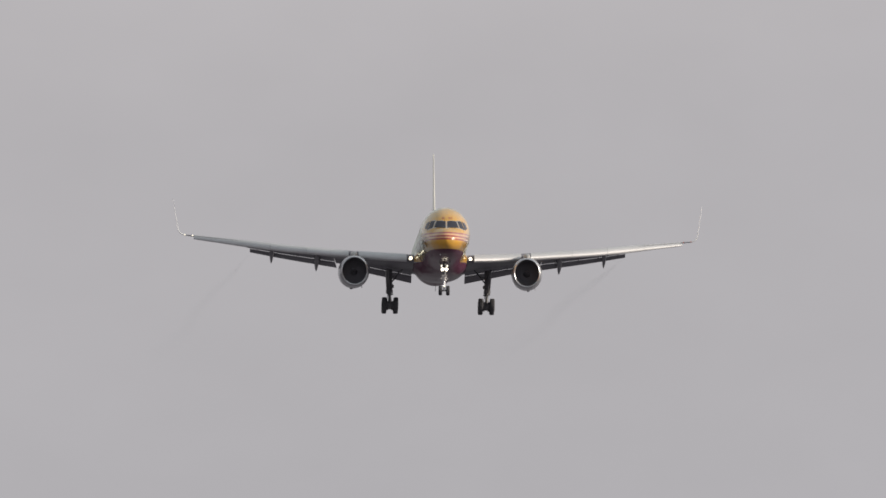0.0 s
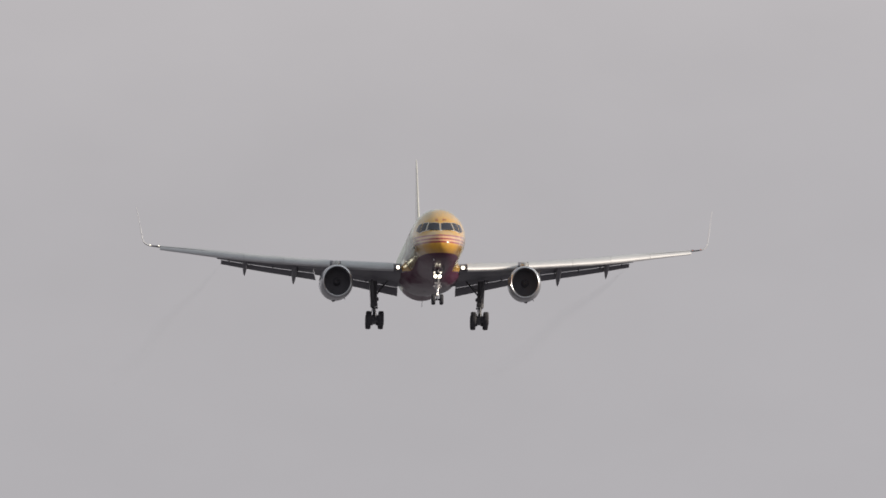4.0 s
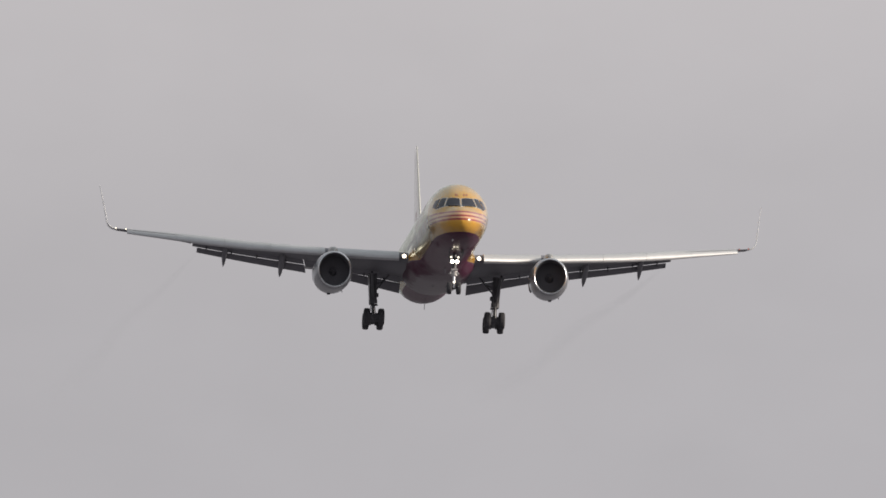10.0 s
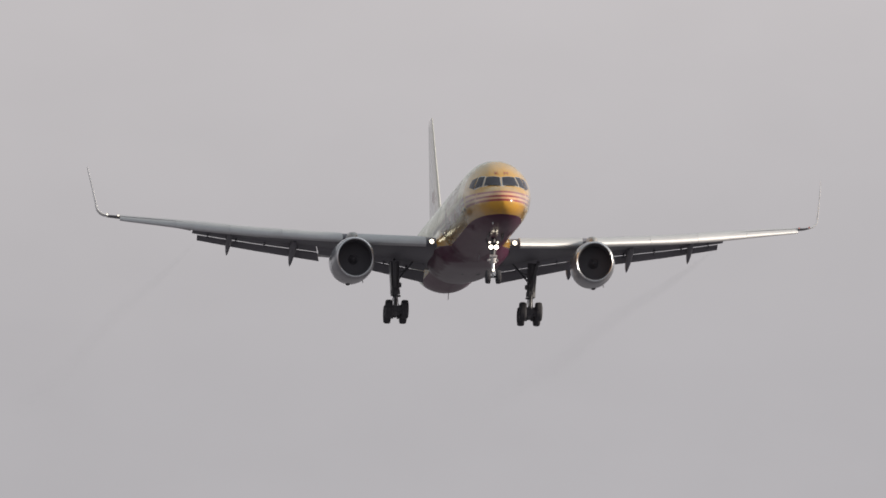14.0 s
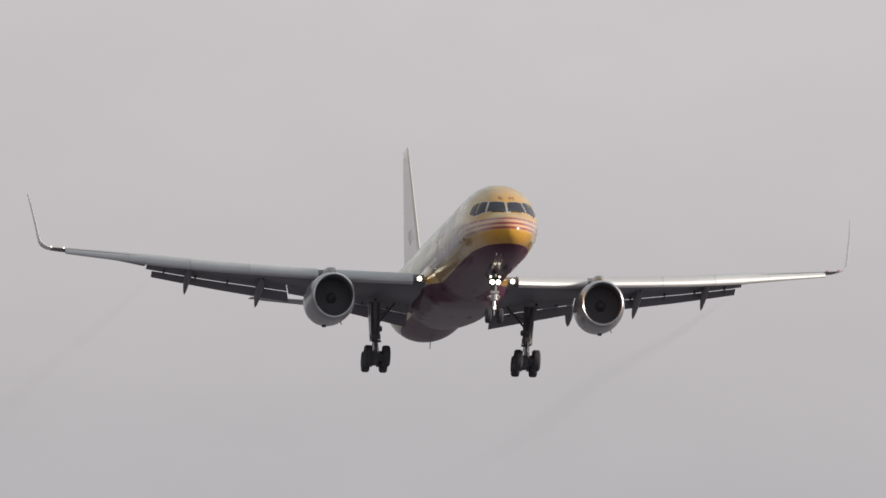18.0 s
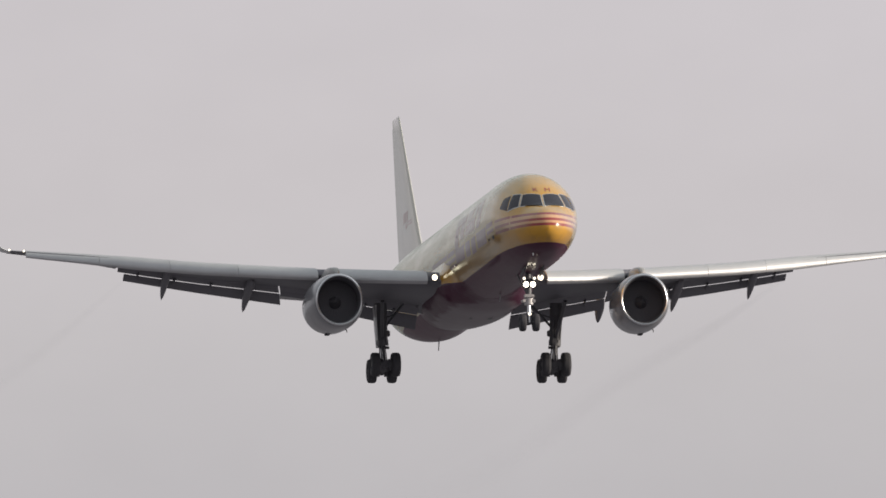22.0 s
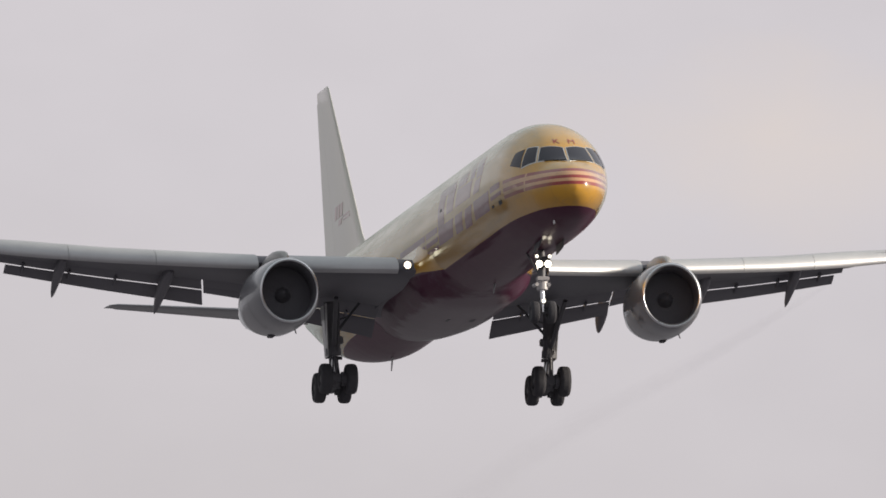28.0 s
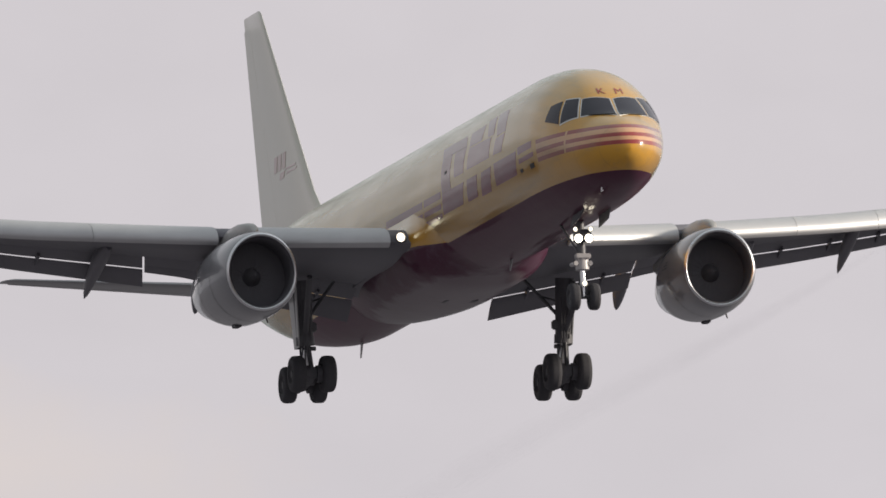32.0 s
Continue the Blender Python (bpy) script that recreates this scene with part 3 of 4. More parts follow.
def foil_point(x, u, sgn):
    c, t = wing_te(x) - wing_le(x), wing_thick(x)
    h = 5 * t * (0.2969 * math.sqrt(u) - 0.126 * u - 0.3516 * u * u + 0.2843 * u**3 - 0.1015 * u**4)
    camber = 0.05 * t / 0.12 * (1 - (2 * u - 0.9) ** 2) * 0.35
    tilt = wing_twist(x)
    return wing_le(x) + u * c, wing_z(x) + (camber + (1.15 if sgn > 0 else 0.6) * sgn * h) * c - u * c * math.sin(tilt) - nose_droop(x, u)


def flap_ring(x, side, back, drop, chord, angle, t=0.13, skew=0.0):
    """A small foil hung behind the cut of the wing."""
    s0, z0 = foil_point(x, 0.80, 0.3)
    cut, s0, z0 = s0, s0 + back, z0 - drop
    a = radians(angle)
    ring = []
    for sgn, ks in ((1, range(8, 0, -1)), (-1, range(0, 9))):
        for k in ks:
            u = (k / 8) ** 1.6
            h = sgn * 5 * t * (0.2969 * math.sqrt(u) - 0.126 * u - 0.3516 * u * u + 0.2843 * u**3 - 0.1015 * u**4) * chord * (1.0 if sgn > 0 else 0.55)
            ds, dz = u * chord, h
            st = s0 + ds * math.cos(a) + dz * math.sin(a)
            ring.append((side * (x - skew * (st - cut)), Y(st), z0 - ds * math.sin(a) + dz * math.cos(a)))
    return ring


FLAPS = ((2.0, 6.05), (7.93, 14.15), (6.1, 7.88))


def wing(side):
    rows = []
    for xa, xb, up, dn in ((1.2, 2.1, 1.0, 1.0), (2.1, 7.95, 0.80, 0.79), (7.95, 14.5, 0.80, 0.79), (14.5, 19.0, 1.0, 1.0)):
        m = max(2, int((xb - xa) / 0.9))
        for k in range(m + 1):
            rows.append(foil(xa + (xb - xa) * k / m + (0.004 if k == 0 else 0), side, up, dn))
    w = part("wing", loft(rows), M_WING, plane, "grey metal wing with swept leading edge")
    # double flaps, run out and drooped
    for n_, (xa, xb) in enumerate(FLAPS):
        # the inner pair has two open slots, the outer one a single slot
        cut, gap = ((0.045, 0.022), (0.0, 0.03), (-0.05, -0.02))[n_]
        for name in ("flap", "aft_flap"):
            rows = []
            for k in range(7):
                x = xa + (xb + (0.28 if n_ == 1 and name == "flap" else 0) - xa) * k / 6
                c = wing_te(x) - wing_le(x)
                cf, ca = ((0.125 * c, 0.112 * c), (0.155 * c, 0.165 * c), (0.15 * c, 0.08 * c))[n_]
                # the ends beside the thrust gap run inwards as they go aft
                skew = 0.21 * (0, 1 - k / 6, k / 6)[n_]
                if name == "flap":
                    rows.append(flap_ring(x, side, (0.10, 0.10, -0.06)[n_], cut, cf, 26, skew=skew))
                else:
                    rows.append(flap_ring(x, side, (0.12, 0.12, -0.06)[n_] + cf * math.cos(radians(26)), cut + cf * math.sin(radians(26)) + gap, ca, (38, 30, 27)[n_], skew=skew))
            part(name, loft(rows), M_FLAP, w)
        # hinge brackets across the slot
        for x in ((3.0, 4.2, 5.2), (8.9, 10.6, 12.1, 13.6), ())[n_]:
            c = wing_te(x) - wing_le(x)
            s, z = foil_point(x, 0.80, 0.3)
            cf = (0.125, 0.155)[n_] * c
            part("flap_bracket", box((side * x, Y(s + 0.10 + cf * 0.9), z - cut - cf * 0.44 - 0.03), (0.07, 0.5, 0.16), Matrix.Rotation(radians(26), 4, "X")), M_FLAP, w)
        # spoiler panels over the flap slot
        m = (2, 4, 1)[n_]
        for k in range(m):
            x0, x1 = xa + (xb - xa) * k / m + 0.02, xa + (xb - xa) * (k + 1) / m - 0.02
            cs = []
            for x, u in ((x0, 0.66), (x1, 0.66), (x1, 0.80), (x0, 0.80)):
                s, z = foil_point(x, u, 1)
                cs.append((side * x, Y(s), z + 0.02))
            part("spoiler", slab(cs, 0.03), M_WING, w, smooth=False)
    # slats, run out
    for xa, xb in ((2.55, 6.12), (6.86, 10.0), (10.012, 12.7), (12.712, 15.5), (15.512, 18.42)):
        rows = []
        for k in range(5):
            x = xa + (xb - xa) * k / 4
            c = wing_te(x) - wing_le(x)
            out, mid = [], foil_point(x, 0.06, 0)
            for u, sgn in ((0.17, 1), (0.13, 1), (0.09, 1), (0.055, 1), (0.03, 1), (0.012, 1), (0.002, 1), (0.002, -1), (0.006, -1), (0.013, -1), (0.022, -1), (0.035, -1)):
                out.append(foil_point(x, u, sgn))
            inn = [(mid[0] + 0.05 * c + (s - mid[0] - 0.05 * c) * 0.72, mid[1] + (z - mid[1]) * 0.66) for s, z in out[::-1]]
            top = out[0][1]
            droop = 0.67 / (top - min(z for _, z in out)) if x < 6.5 else (0.60 - 0.06 * max(0, x - 14)) / (top - min(z for _, z in out))
            ring = [(side * x, Y(s - 0.03 * c - 0.08), top + 0.015 - (top - z) * droop) for s, z in out + inn]
            rows.append(ring)
        part("slat", loft(rows), M_SLAT, w, "bare metal slat, run out")
    # winglet
    rows = []
    for k in range(15):
        u = k / 14
        if u < 0.4:
            a = radians(78) * (u / 0.4)
            x, z = 19.0 + 0.60 * math.sin(a), wing_z(19.0) + 0.52 * (1 - math.cos(a)) + 0.06 * math.sin(a)
        else:
            a, v = radians(78), (u - 0.4) / 0.6
            x = 19.0 + 0.60 * math.sin(a) + 0.38 * v
            z = wing_z(19.0) + 0.52 * (1 - math.cos(a)) + 0.06 * math.sin(a) + 2.45 * v
        le = wing_le(19.0) + 0.55 * u + 2.0 * u * u
        ch = 1.76 - 0.80 * min(u / 0.4, 1) - 0.52 * max(0, (u - 0.4) / 0.6)
        ring = []
        nx, nz = -math.sin(a), math.cos(a)
        for sgn, ks in ((1, range(6, 0, -1)), (-1, range(0, 7))):
            for j in ks:
                q = (j / 6) ** 1.6
                h = sgn * 0.085 * ch * (2.6 * math.sqrt(q) - 2.6 * q) * 0.5
                ring.append((side * (x + nx * h), Y(le + q * ch), z + nz * h + 0.06 * q * ch * (1 - u)))
        rows.append(ring)
    part("winglet", loft(rows), M_WHITE, w, "upswept white blended winglet")
    for x in (18.5, 19.08):
        lamp("position_lamp", (side * x, Y(wing_le(x) - 0.10), wing_z(x) + 0.03), (side * 0.2, 1, 0), 0.045, M_LAMP_DIM if side > 0 else M_LAMP_RED, w, "small lit position lamp")
    # canoe fairings of the flap tracks
    for x, s_tip, z_tip, size, u0 in ((6.01, 26.86, -1.83, 0.25, 0.86), (9.15, 26.83, -1.39, 0.23, 0.46), (12.53, 27.41, -0.80, 0.20, 0.46)):
        s_top = foil_point(x, u0, -1) if u0 < 0.7 else (25.75, -0.98)
        rows = []
        for k in range(13):
            u = k / 12
            s = s_top[0] + (s_tip - s_top[0]) * u
            zc = s_top[1] + (z_tip - s_top[1]) * (0.35 * u + 0.65 * u * u) + 0.02
            r = size * max(0.02, math.sin(math.pi * min(0.06 + 0.94 * u ** 0.8, 1.0)) ** 0.6)
            rows.append([(side * x + r * 0.82 * math.cos(a), Y(s), zc + r * 1.25 * math.sin(a)) for a in (2 * math.pi * j / 16 for j in range(16))])
        part("flap_track_fairing", loft(rows), M_FLAP, w)
    return w


wings = {side: wing(side) for side in (1, -1)}


# ---- engines ----
ENGINE = (6.48, 16.55, -1.96)      # centre of the intake: span, station, height


def engine(side):
    c = (side * ENGINE[0], Y(ENGINE[1]), ENGINE[2])
    outer = ((-0.07, 1.00, 1.08), (-0.12, 1.02, 1.10), (-0.28, 1.07, 1.145), (-0.7, 1.13, 1.19), (-1.3, 1.165, 1.21), (-2.0, 1.175, 1.21), (-2.7, 1.15, 1.18), (-3.4, 1.05, 1.09), (-4.1, 0.91, 0.95), (-4.8, 0.76, 0.79), (-5.4, 0.64, 0.66))
    inner = ((-5.4, 0.60), (-5.0, 0.66), (-4.7, 0.68), (-4.7, 0.05))
    e = part("engine", lathe(outer + inner, c, n=56), M_COWL, plane, "grey turbofan engine under the wing")
    lip = ((-0.07, 1.00, 1.08), (-0.03, 0.98, 1.065), (-0.008, 0.965, 1.05), (0.0, 0.95, 1.035), (-0.012, 0.93, 1.015), (-0.05, 0.91, 0.99))
    part("intake_lip", lathe(lip, c, n=56), M_CHROME, e, "polished metal intake lip")
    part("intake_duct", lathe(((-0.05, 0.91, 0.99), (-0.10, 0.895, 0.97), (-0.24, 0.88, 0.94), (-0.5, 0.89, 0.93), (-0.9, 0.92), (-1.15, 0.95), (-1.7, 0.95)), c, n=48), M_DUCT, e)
    # added disc that hides most of each blade, so the intake stays evenly dark
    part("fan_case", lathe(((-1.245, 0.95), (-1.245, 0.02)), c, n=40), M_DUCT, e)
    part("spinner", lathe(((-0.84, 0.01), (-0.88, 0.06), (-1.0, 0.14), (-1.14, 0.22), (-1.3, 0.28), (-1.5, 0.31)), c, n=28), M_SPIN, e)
    for k in range(22):
        a0 = 2 * math.pi * k / 22
        rows = []
        for r, tw, ch in ((0.28, 30, 0.20), (0.55, 52, 0.24), (0.94, 68, 0.34)):
            t = radians(tw)
            ring = []
            for d, th in ((-0.5, 0.004), (0.0, 0.014), (0.5, 0.004), (0.0, -0.014)):
                along, across = d * ch * math.cos(t) + th * math.sin(t), d * ch * math.sin(t) - th * math.cos(t)
                p = Vector((r * math.cos(a0), -1.32 + along, r * math.sin(a0))) + Vector((-math.sin(a0), 0, math.cos(a0))) * across
                ring.append(Vector(c) + p)
            rows.append(ring)
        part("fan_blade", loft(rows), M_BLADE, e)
    # pylon
    rows = []
    for s, hw, top, bot in ((17.25, 0.05, -0.74, -0.95), (17.45, 0.17, -0.56, -0.96), (17.9, 0.24, -0.44, -0.98), (18.6, 0.27, -0.38, -1.0), (19.6, 0.27, -0.36, -1.8), (20.6, 0.26, -0.45, -1.9),
                            (22.0, 0.22, -0.7, -1.75), (23.4, 0.14, -0.85, -1.35), (24.2, 0.04, -0.9, -1.1)):
        ring = []
        for k in range(16):
            a = 2 * math.pi * k / 16
            ca, sa = math.cos(a), math.sin(a)
            ring.append((side * 6.5 + hw * math.copysign(abs(ca) ** 0.6, ca), Y(s), (top + bot) / 2 + (top - bot) / 2 * math.copysign(abs(sa) ** 0.7, sa)))
        rows.append(ring)
    part("pylon", loft(rows), M_PYLON, e)
    for d, rx, rz in ((-1.35, 1.1665, 1.2115), (-2.75, 1.1455, 1.1755)):
        part("cowl_seam", lathe(((d, rx + 0.004, rz + 0.004), (d - 0.025, rx + 0.004, rz + 0.004)), c, n=56), M_STRUT, e)
    for k in range(3):
        a = radians(172 if side > 0 else 8) + 0.07 * k
        rows = [[(c[0] + 1.180 * math.cos(a + o), c[1] + d, c[2] + 1.216 * math.sin(a + o)) for o in (0, 0.03)] for d in (-1.5, -1.8, -2.1 + 0.15 * k)]
        part("cowl_mark", loft(rows, cap=False, loop=False), M_DARK, e)
    # drain mast, drain tube
    ex = side * ENGINE[0]
    part("drain_mast", box((ex + side * 0.13, Y(19.1), -3.13), (0.20, 0.42, 0.13)), M_DARK, e, smooth=False)
    part("drain_tube", tube((c[0] - 0.60, Y(18.7), c[2] - 1.00), (c[0] - 0.66, Y(18.76), c[2] - 1.14), 0.025, 0.018, n=8), M_DARK, e)
    # the engines toe in by a degree
    toe = Matrix.Translation(c) @ Matrix.Rotation(radians(1.0 * side), 4, "Z") @ Matrix.Translation([-q for q in c])
    for ob in (e, *e.children):
        if not ob.name.startswith("pylon"):
            ob.data.transform(toe)
    return e


engines = [engine(side) for side in (1, -1)]


# ---- tail ----
def blade_ring(le, te, thick, place, n=9):
    """A thin symmetric section from station le to te; place(offset) gives (x, z) of a point that far from its plane."""
    ring = []
    for sgn, ks in ((1, range(n, 0, -1)), (-1, range(0, n))):
        for k in ks:
            u = (k / n) ** 1.7
            h = sgn * thick * (2.6 * math.sqrt(u) - 2.6 * u) * 0.78
            x, z = place(h)
            ring.append((x, Y(le + u * (te - le)), z))
    return ring


def tail():
    rows = []
    for u in (0.0, 0.04, 0.1, 0.2, 0.35, 0.5, 0.65, 0.8, 0.92, 0.985, 1.0):
        z = 1.5 + 7.31 * u
        le = 35.75 + 7.12 * u - (1.0 * max(0, 0.2 - u) / 0.2) ** 2 * 1.2
        te = 43.3 + 1.6 * u
        if u == 1.0:
            le, te = le + 0.12, te - 0.03
        rows.append(blade_ring(le, te, (0.30 - 0.2 * u) * (0.4 if u == 1.0 else 1), lambda h, z=z: (h, z)))
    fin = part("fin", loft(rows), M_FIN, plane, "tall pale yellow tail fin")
    # rudder: its own skin just proud of the fin's trailing part
    rows = []
    for u in (0.09, 0.3, 0.55, 0.8, 0.95):
        z = 1.5 + 7.31 * u
        le, te = 35.75 + 7.12 * u, 43.3 + 1.6 * u
        th = (0.30 - 0.2 * u)
        rows.append([(0.277 * th + 0.0015, Y(te - (te - le) * 0.30), z), (0.01, Y(te + 0.05), z), (-0.01, Y(te + 0.05), z), (-0.277 * th - 0.0015, Y(te - (te - le) * 0.30), z)])
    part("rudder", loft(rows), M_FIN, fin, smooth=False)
    for side in (1, -1):
        rows = []
        for u in (0.0, 0.25, 0.5, 0.75, 0.97, 1.0):
            x, z = 0.4 + 7.1 * u, 0.36 + 0.92 * u
            le, te = 38.3 + 4.9 * u, 43.4 + 1.35 * u
            if u == 1.0:
                le += 0.15
            ring = blade_ring(le, te, (0.24 - 0.15 * u) * (0.4 if u == 1 else 1), lambda h, x=x, z=z, s=side: (s * x, z + h))
            rows.append([(px, py, pz + (Y(le) - py) * 0.06) for px, py, pz in ring])
        st = part("tailplane", loft(rows), M_TAIL, plane, "grey tailplane")
        rows = []
        for u in (0.12, 0.5, 0.95):
            x, z = 0.4 + 7.1 * u, 0.36 + 0.92 * u
            le, te = 38.3 + 4.9 * u, 43.4 + 1.35 * u
            th = 0.24 - 0.15 * u
            rows.append([(side * x, Y(te - (te - le) * 0.3), z + 0.277 * th + 0.004 + 0.042 * (te - le)), (side * x, Y(te + 0.06), z + 0.01 + 0.06 * (te - le)), (side * x, Y(te + 0.06), z - 0.01 + 0.06 * (te - le)), (side * x, Y(te - (te - le) * 0.3), z - 0.277 * th - 0.004 + 0.042 * (te - le))])
        part("elevator", loft(rows), M_TAIL, st, smooth=False)


tail()


# ---- landing gear ----
def wheel(parent, x, y, z, r, w):
    prof = ((-w / 2, r * 0.55), (-w / 2, r * 0.78), (-w * 0.47, r * 0.9), (-w * 0.36, r * 0.975), (-w * 0.18, r), (-w * 0.17, r * 0.994), (-w * 0.14, r * 0.994), (-w * 0.13, r), (w * 0.13, r), (w * 0.14, r * 0.994), (w * 0.17, r * 0.994),
            (w * 0.18, r), (w * 0.36, r * 0.975), (w * 0.47, r * 0.9), (w / 2, r * 0.78), (w / 2, r * 0.55))
    wh = part("wheel", lathe(prof, (x, y, z), axis="x", n=36, close=True), M_TYRE, parent, "black rubber tyre")
    rim = ((-w * 0.42, 0.03), (-w * 0.44, r * 0.2), (-w * 0.3, r * 0.26), (-w * 0.3, r * 0.44), (-w * 0.46, r * 0.54), (-w * 0.46, r * 0.57), (w * 0.46, r * 0.57), (w * 0.46, r * 0.54), (w * 0.3, r * 0.44), (w * 0.3, r * 0.26), (w * 0.44, r * 0.2), (w * 0.42, 0.03))
    part("rim", lathe(rim, (x, y, z), axis="x", n=28, cap=True), M_RIM, wh, "grey wheel hub")
    return wh


def main_gear(side):
    gx = side * 3.63
    top, piv = Vector((side * 3.75, Y(23.45), -1.35)), Vector((gx, Y(23.63), -4.08))
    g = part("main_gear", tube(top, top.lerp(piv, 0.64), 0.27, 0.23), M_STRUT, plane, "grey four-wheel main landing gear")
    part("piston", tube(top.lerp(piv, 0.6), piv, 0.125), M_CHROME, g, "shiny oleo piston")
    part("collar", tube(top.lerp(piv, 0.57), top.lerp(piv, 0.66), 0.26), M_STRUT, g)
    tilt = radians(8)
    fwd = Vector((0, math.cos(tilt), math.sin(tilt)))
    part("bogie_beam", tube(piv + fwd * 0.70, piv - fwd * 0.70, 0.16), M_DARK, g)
    part("bogie_hub", tube(piv + Vector((0.17, 0, 0)), piv - Vector((0.17, 0, 0)), 0.17), M_STRUT, g)
    for d in (0.57, -0.57):
        ax = piv + fwd * d
        part("axle", tube(ax + Vector((0.5, 0, 0)), ax - Vector((0.5, 0, 0)), 0.075), M_STRUT, g)
        for k in (0.43, -0.43):
            wheel(g, ax.x + k, ax.y, ax.z, 0.51, 0.37)
            part("brake", tube(ax + Vector((k * 0.25, 0, 0)), ax + Vector((k * 0.62, 0, 0)), 0.24), M_DARK, g)
    # torque links, braces, actuators
    mid = top.lerp(piv, 0.62)
    knee = (mid + piv) / 2 + Vector((0, -0.42, 0.0))
    for sx in (0.09, -0.09):
        part("torque_link", tube(mid + Vector((sx, -0.18, 0)), knee + Vector((sx * 0.5, 0, 0)), 0.05, 0.035), M_STRUT, g)
        part("torque_link", tube(piv + Vector((sx, -0.12, 0.1)), knee + Vector((sx * 0.5, 0, 0)), 0.05, 0.035), M_STRUT, g)
    part("side_brace", tube(top.lerp(piv, 0.44), (side * 2.7, Y(23.95), -1.3), 0.05), M_STRUT, g)
    part("drag_brace", tube(top.lerp(piv, 0.6), (side * 3.9, Y(21.8), -1.45), 0.08), M_STRUT, g)
    part("lock_link", tube(top.lerp(piv, 0.25), (side * 3.15, Y(23.85), -1.8), 0.03), M_STRUT, g)
    part("leveller", tube(piv + fwd * 0.5 + Vector((0, 0, 0.08)), mid + Vector((0, 0.2, -0.1)), 0.05), M_STRUT, g)
    for k, off in enumerate((0.05, -0.06, 0.11)):
        part("brake_hose", tube(mid + Vector((off, 0.22, 0)), piv + Vector((off * 2.2, 0.2, 0.16)), 0.022, n=8), M_DARK, g)
    # strut door on the outer side: a pale skin with a dark liner behind it
    xo = side * 3.98
    cs = [(xo, Y(23.15), -1.45), (xo, Y(24.15), -1.45), (xo - side * 0.10, Y(23.98), -3.20), (xo - side * 0.10, Y(23.42), -3.20)]
    door = part("gear_door", slab(cs, 0.03), M_DOOR, g, "pale grey door panel on the strut", smooth=False)
    inner = [(x - side * 0.075, y - 0.01 * (1 if k in (0, 3) else -1), z) for k, (x, y, z) in enumerate(cs)]
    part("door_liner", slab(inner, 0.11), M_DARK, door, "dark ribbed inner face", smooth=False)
    for f in (0.25, 0.7):
        z = -1.45 - 1.6 * f
        part("door_link", tube((xo - side * 0.10, Y(23.5), z), top.lerp(piv, 0.05 + 0.5 * f), 0.05, n=8), M_DARK, door)
    # folded upper hinge links and lines beside the strut
    part("uplock_roller", tube(top.lerp(piv, 0.69) + Vector((-side * 0.27, 0.05, 0)), top.lerp(piv, 0.69) + Vector((side * 0.12, 0.05, 0)), 0.06), M_STRUT, g)
    part("side_strut_fitting", box(top.lerp(piv, 0.47) + Vector((-side * 0.24, 0, 0)), (0.20, 0.22, 0.26)), M_STRUT, g)
    for k in range(4):
        a0 = top.lerp(piv, 0.2) + Vector((0.10 * (k - 1.5), 0.25, 0))
        part("hydraulic_line", tube(a0, top.lerp(piv, 0.62) + Vector((0.07 * (k - 1.5), 0.25, 0)), 0.018, n=8), M_DARK, g)
    return g


for side in (1, -1):
    main_gear(side)


